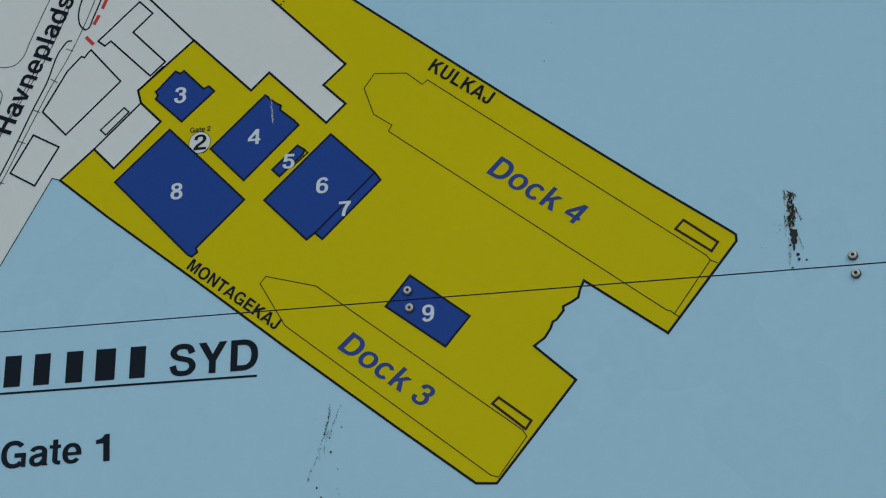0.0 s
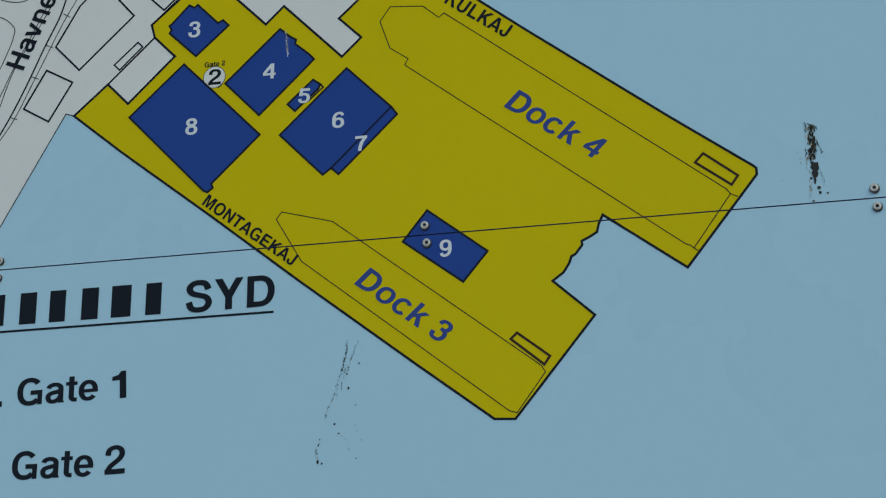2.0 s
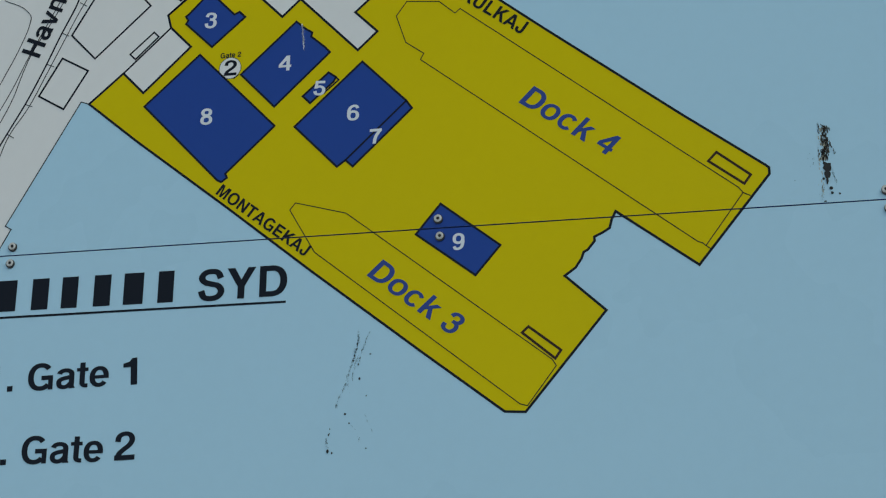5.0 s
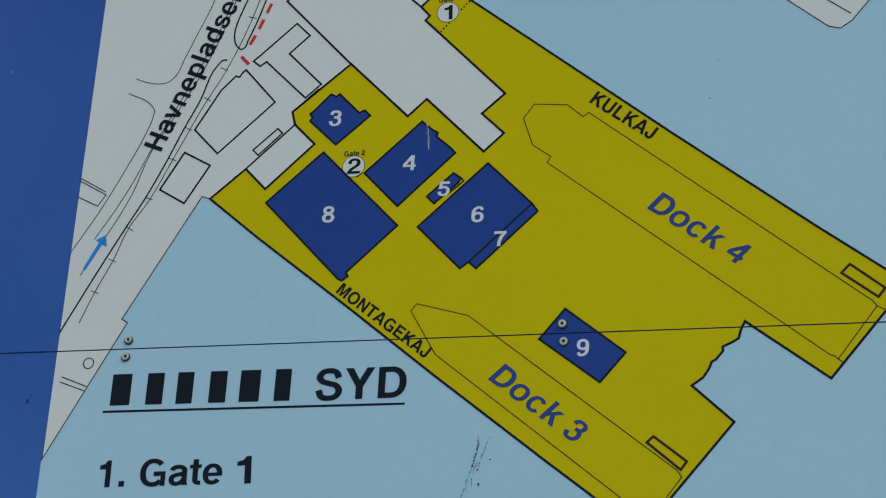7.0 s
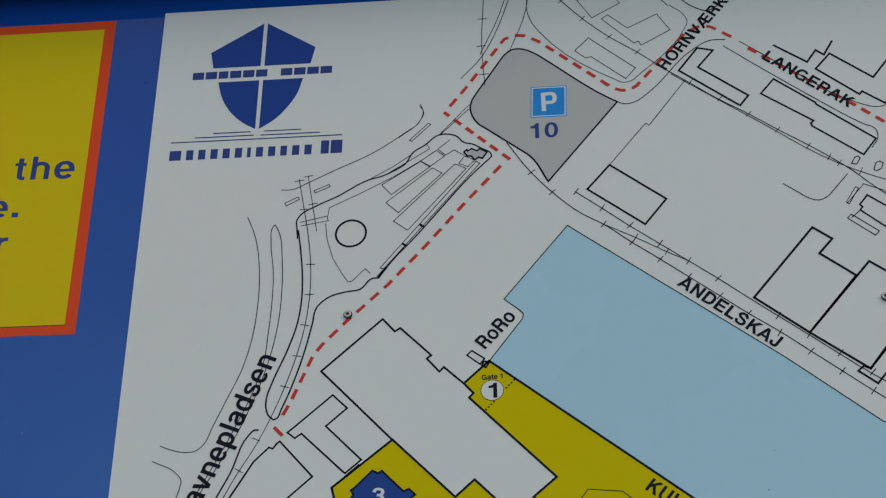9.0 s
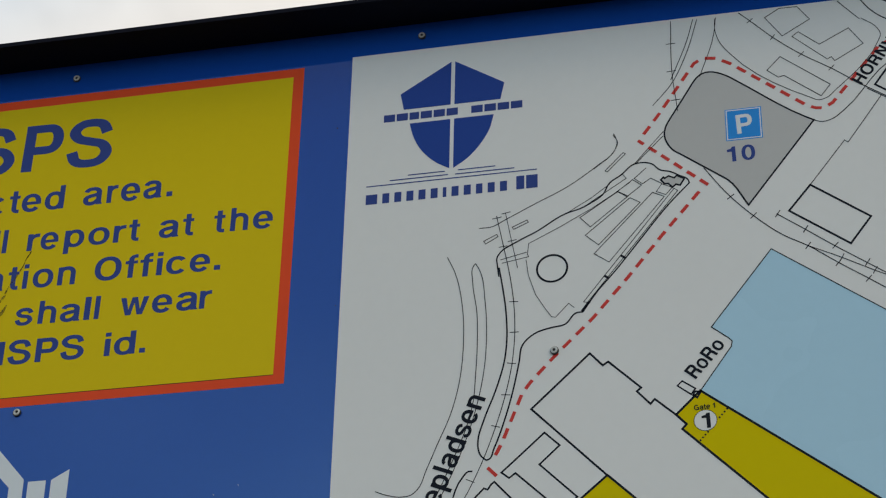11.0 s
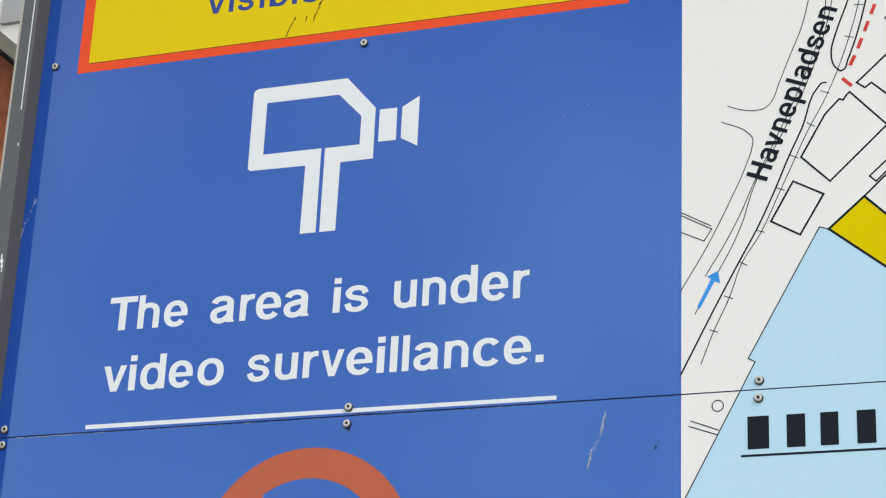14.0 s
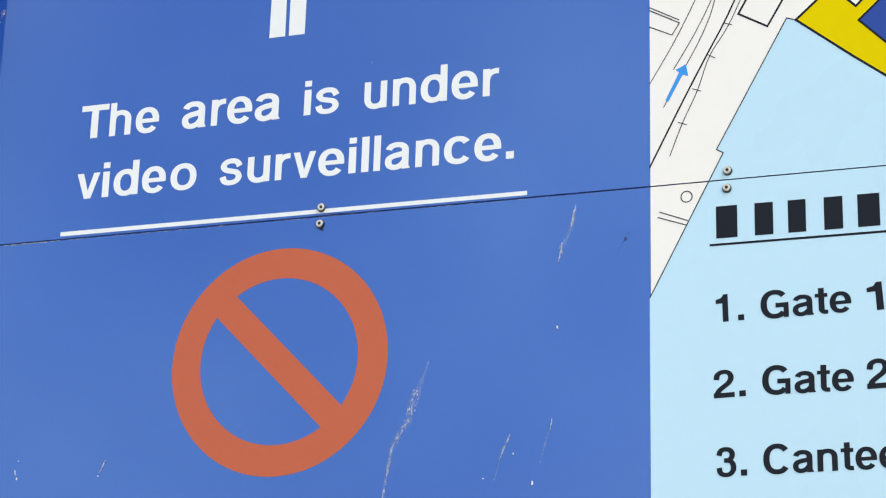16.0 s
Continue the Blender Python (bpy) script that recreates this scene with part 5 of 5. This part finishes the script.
smear("grime_smear", SMUDGE, [(-651, 748), (-657, 728), (-659.5, 716)], 0.7, 14, 0.6, 5.0)
smear("grime_smear", SMUDGE, [(-659.8, 714), (-660.2, 695)], 0.6, 26, 0.9, 3.5)
smear("grime_smear", SMUDGE, [(-651.8, 676), (-660.3, 661), (-667, 650.4)], 0.5, 34, 0.8, 5.0)
smear("grime_smear", GRIME, [(-667, 650.4), (-672, 636.4), (-677.4, 620.4)], 0.5, 24, 0.8, 4.0)
smear("grime_smear", SMUDGE, [(-667, 650.4), (-672, 636.4), (-677.4, 620.4)], 0.7, 26, 0.9, 5.0)
smear("grime_smear", SMUDGE, [(-688.5, 629), (-690.2, 620.5)], 0.5, 14, 0.9, 2.6)
smear("grime_smear", SMUDGE, [(-708, 629), (-715, 614.3), (-721, 598.8)], 0.7, 40, 0.9, 4.0)
smear("grime_smear", GRIME, [(-715, 614.3), (-721, 598.8)], 0.5, 12, 0.7, 4.0)
blot("grime_spot", GRIME, -696.0, 768.3, 1.8, 2.4)

# scratches in the blue paint
scuff("scratch", VEIL, [(-205, -28), (-214, -60), (-224, -84), (-230, -108)], [2, 7, 5, 2], label="pale scratch in the blue paint")
smear("scratch", SCRATCH, [(-207, -31), (-213, -57)], 0.8, 40, 0.7, 8.0)
smear("scratch", SCRATCH, [(-226, -82), (-230, -107)], 0.7, 36, 0.7, 8.0)
scuff("scratch", VEIL, [(-412, -233), (-420, -257), (-431, -285), (-437, -311), (-451, -331), (-461, -352), (-465, -373), (-473, -425)], [2, 7, 15, 11, 9, 8, 6, 4])
smear("scratch", SCRATCH, [(-428, -272), (-435, -305)], 2.8, 70, 0.6, 5.0)
smear("scratch", SCRATCH, [(-437, -311), (-451, -331), (-461, -352)], 1.4, 60, 0.5, 8.0)
smear("scratch", SCRATCH, [(-461, -352), (-465, -373), (-473, -425)], 1.0, 70, 0.6, 8.0)
scuff("scratch", VEIL, [(-295, -339), (-302, -355), (-308, -371), (-316, -400)], [2, 4, 3, 2])
smear("scratch", SCRATCH, [(-295.5, -340), (-302.2, -355), (-308, -371)], 0.6, 40, 0.6, 7.0)
scuff("scratch", VEIL, [(-237, -322), (-246.6, -353), (-254, -380)], [2, 3, 2])
smear("scratch", SCRATCH, [(-237, -322), (-240, -336)], 0.4, 16, 0.5, 7.0)
smear("scratch", SCRATCH, [(-893, -349), (-900, -364)], 0.4, 34, 0.8, 6.0)
smear("scratch", WHITEINK, [(-1036.4, -355), (-1035, -362)], 0.3, 10, 0.8, 3.0)
for x, z, wide, high in ((-231.5, -197.1, 2.4, 4.0), (-263.5, -405.1, 2.6, 6.4), (-331.1, -396.2, 1.8, 1.8), (-290.1, -364.9, 1.6, 2.6), (-1032.3, -341.3, 2.0, 2.2), (-1032.6, -367, 2.4, 4.4), (-902, -368.6, 1.6, 2.0)):
    blot("scratch_spot", WHITEINK, x, z, wide, high)
smear("scratch", GRIME, [(-134, -74), (-149.6, -100.3)], 0.6, 12, 0.5, 5.0)
scuff("scratch", VEIL, [(401, 301), (404, 282), (407, 258)], [3, 7, 2], layer=5)
smear("scratch", WHITEINK, [(401, 299), (404, 280), (406, 262)], 0.6, 60, 0.6, 7.0)
smear("grime_smear", SOOT, [(1219, -180), (1214, -260), (1203, -380)], 4.0, 90, 0.6, 8.0)
smear("grime_smear", GRIME, [(1219, -200), (1206, -370)], 5.0, 24, 0.8, 1.6)
smear("scratch", SCRATCH, [(-1126, 375), (-1138, 340), (-1147, 307)], 1.0, 40, 0.5, 6.0)
smear("scratch", WHITEINK, [(-1140, 330), (-1147, 300)], 0.8, 14, 0.5, 3.0)
smear("scratch", WHITEINK, [(-1149, 106), (-1149, 85)], 1.0, 5, 0.9, 1.2)
for x, z, wide, high in ((-1151.5, 258, 6.0, 9.0), (-1150.5, 250, 4.0, 9.0), (-1152.5, 266, 2.4, 9.0), (-1150.0, 243, 2.0, 6.0), (-1149, 452, 2.0, 6.0), (-1163, -20, 2.0, 9.0)):
    chip = blot("paint_chip", WHITEINK, x, z, wide, high, 4 + 0.004 * z)
    chip.location.y = -0.034
# white line paints the frame corner's highlight together with its scrape
edge = stroke("scraped_edge_highlight", WHITEINK, 3, 1.6, [(-1152, 512), (-1152.4, 640), (-1152, 760)], parent=sign)
edge.location.y = -0.034
for x, z in ((795, 366), (785, 311), (34, 1081), (-123, 1016), (-111, 702)):
    smear("speck", GRIME, [(x, z), (x + 1, z - 2)], 0.4, 3, 1.0, 1.2)
for x, z in ((-240, 427), (-510, 215), (-275, 415), (-231, -199)):
    smear("speck", SCRATCH, [(x, z), (x + 1, z - 2)], 0.4, 3, 1.0, 1.2)
smear("grime_smear", SCRATCH, [(-1110, -13.4), (-1000, -13.4)], 0.25, 90, 0.5, 14.0, layer=2)
smear("grime_smear", SCRATCH, [(-1000, -13.2), (-240, -13.2)], 0.25, 120, 0.35, 14.0, layer=2)
smear("grime_smear", GRIME, [(-1135, -12), (-240, -12)], 0.4, 26, 0.35, 10.0, layer=2)
smear("grime_smear", GRIME, [(-20, -12), (1220, -12)], 0.45, 110, 0.4, 12.0, layer=6)
smear("grime_smear", GRIME, [(-575, -11), (-530, -9)], 0.8, 20, 0.7, 5.0)
smear("grime_smear", GRIME, [(-579, -30), (-577, -34)], 1.5, 10, 1.6, 1.0)
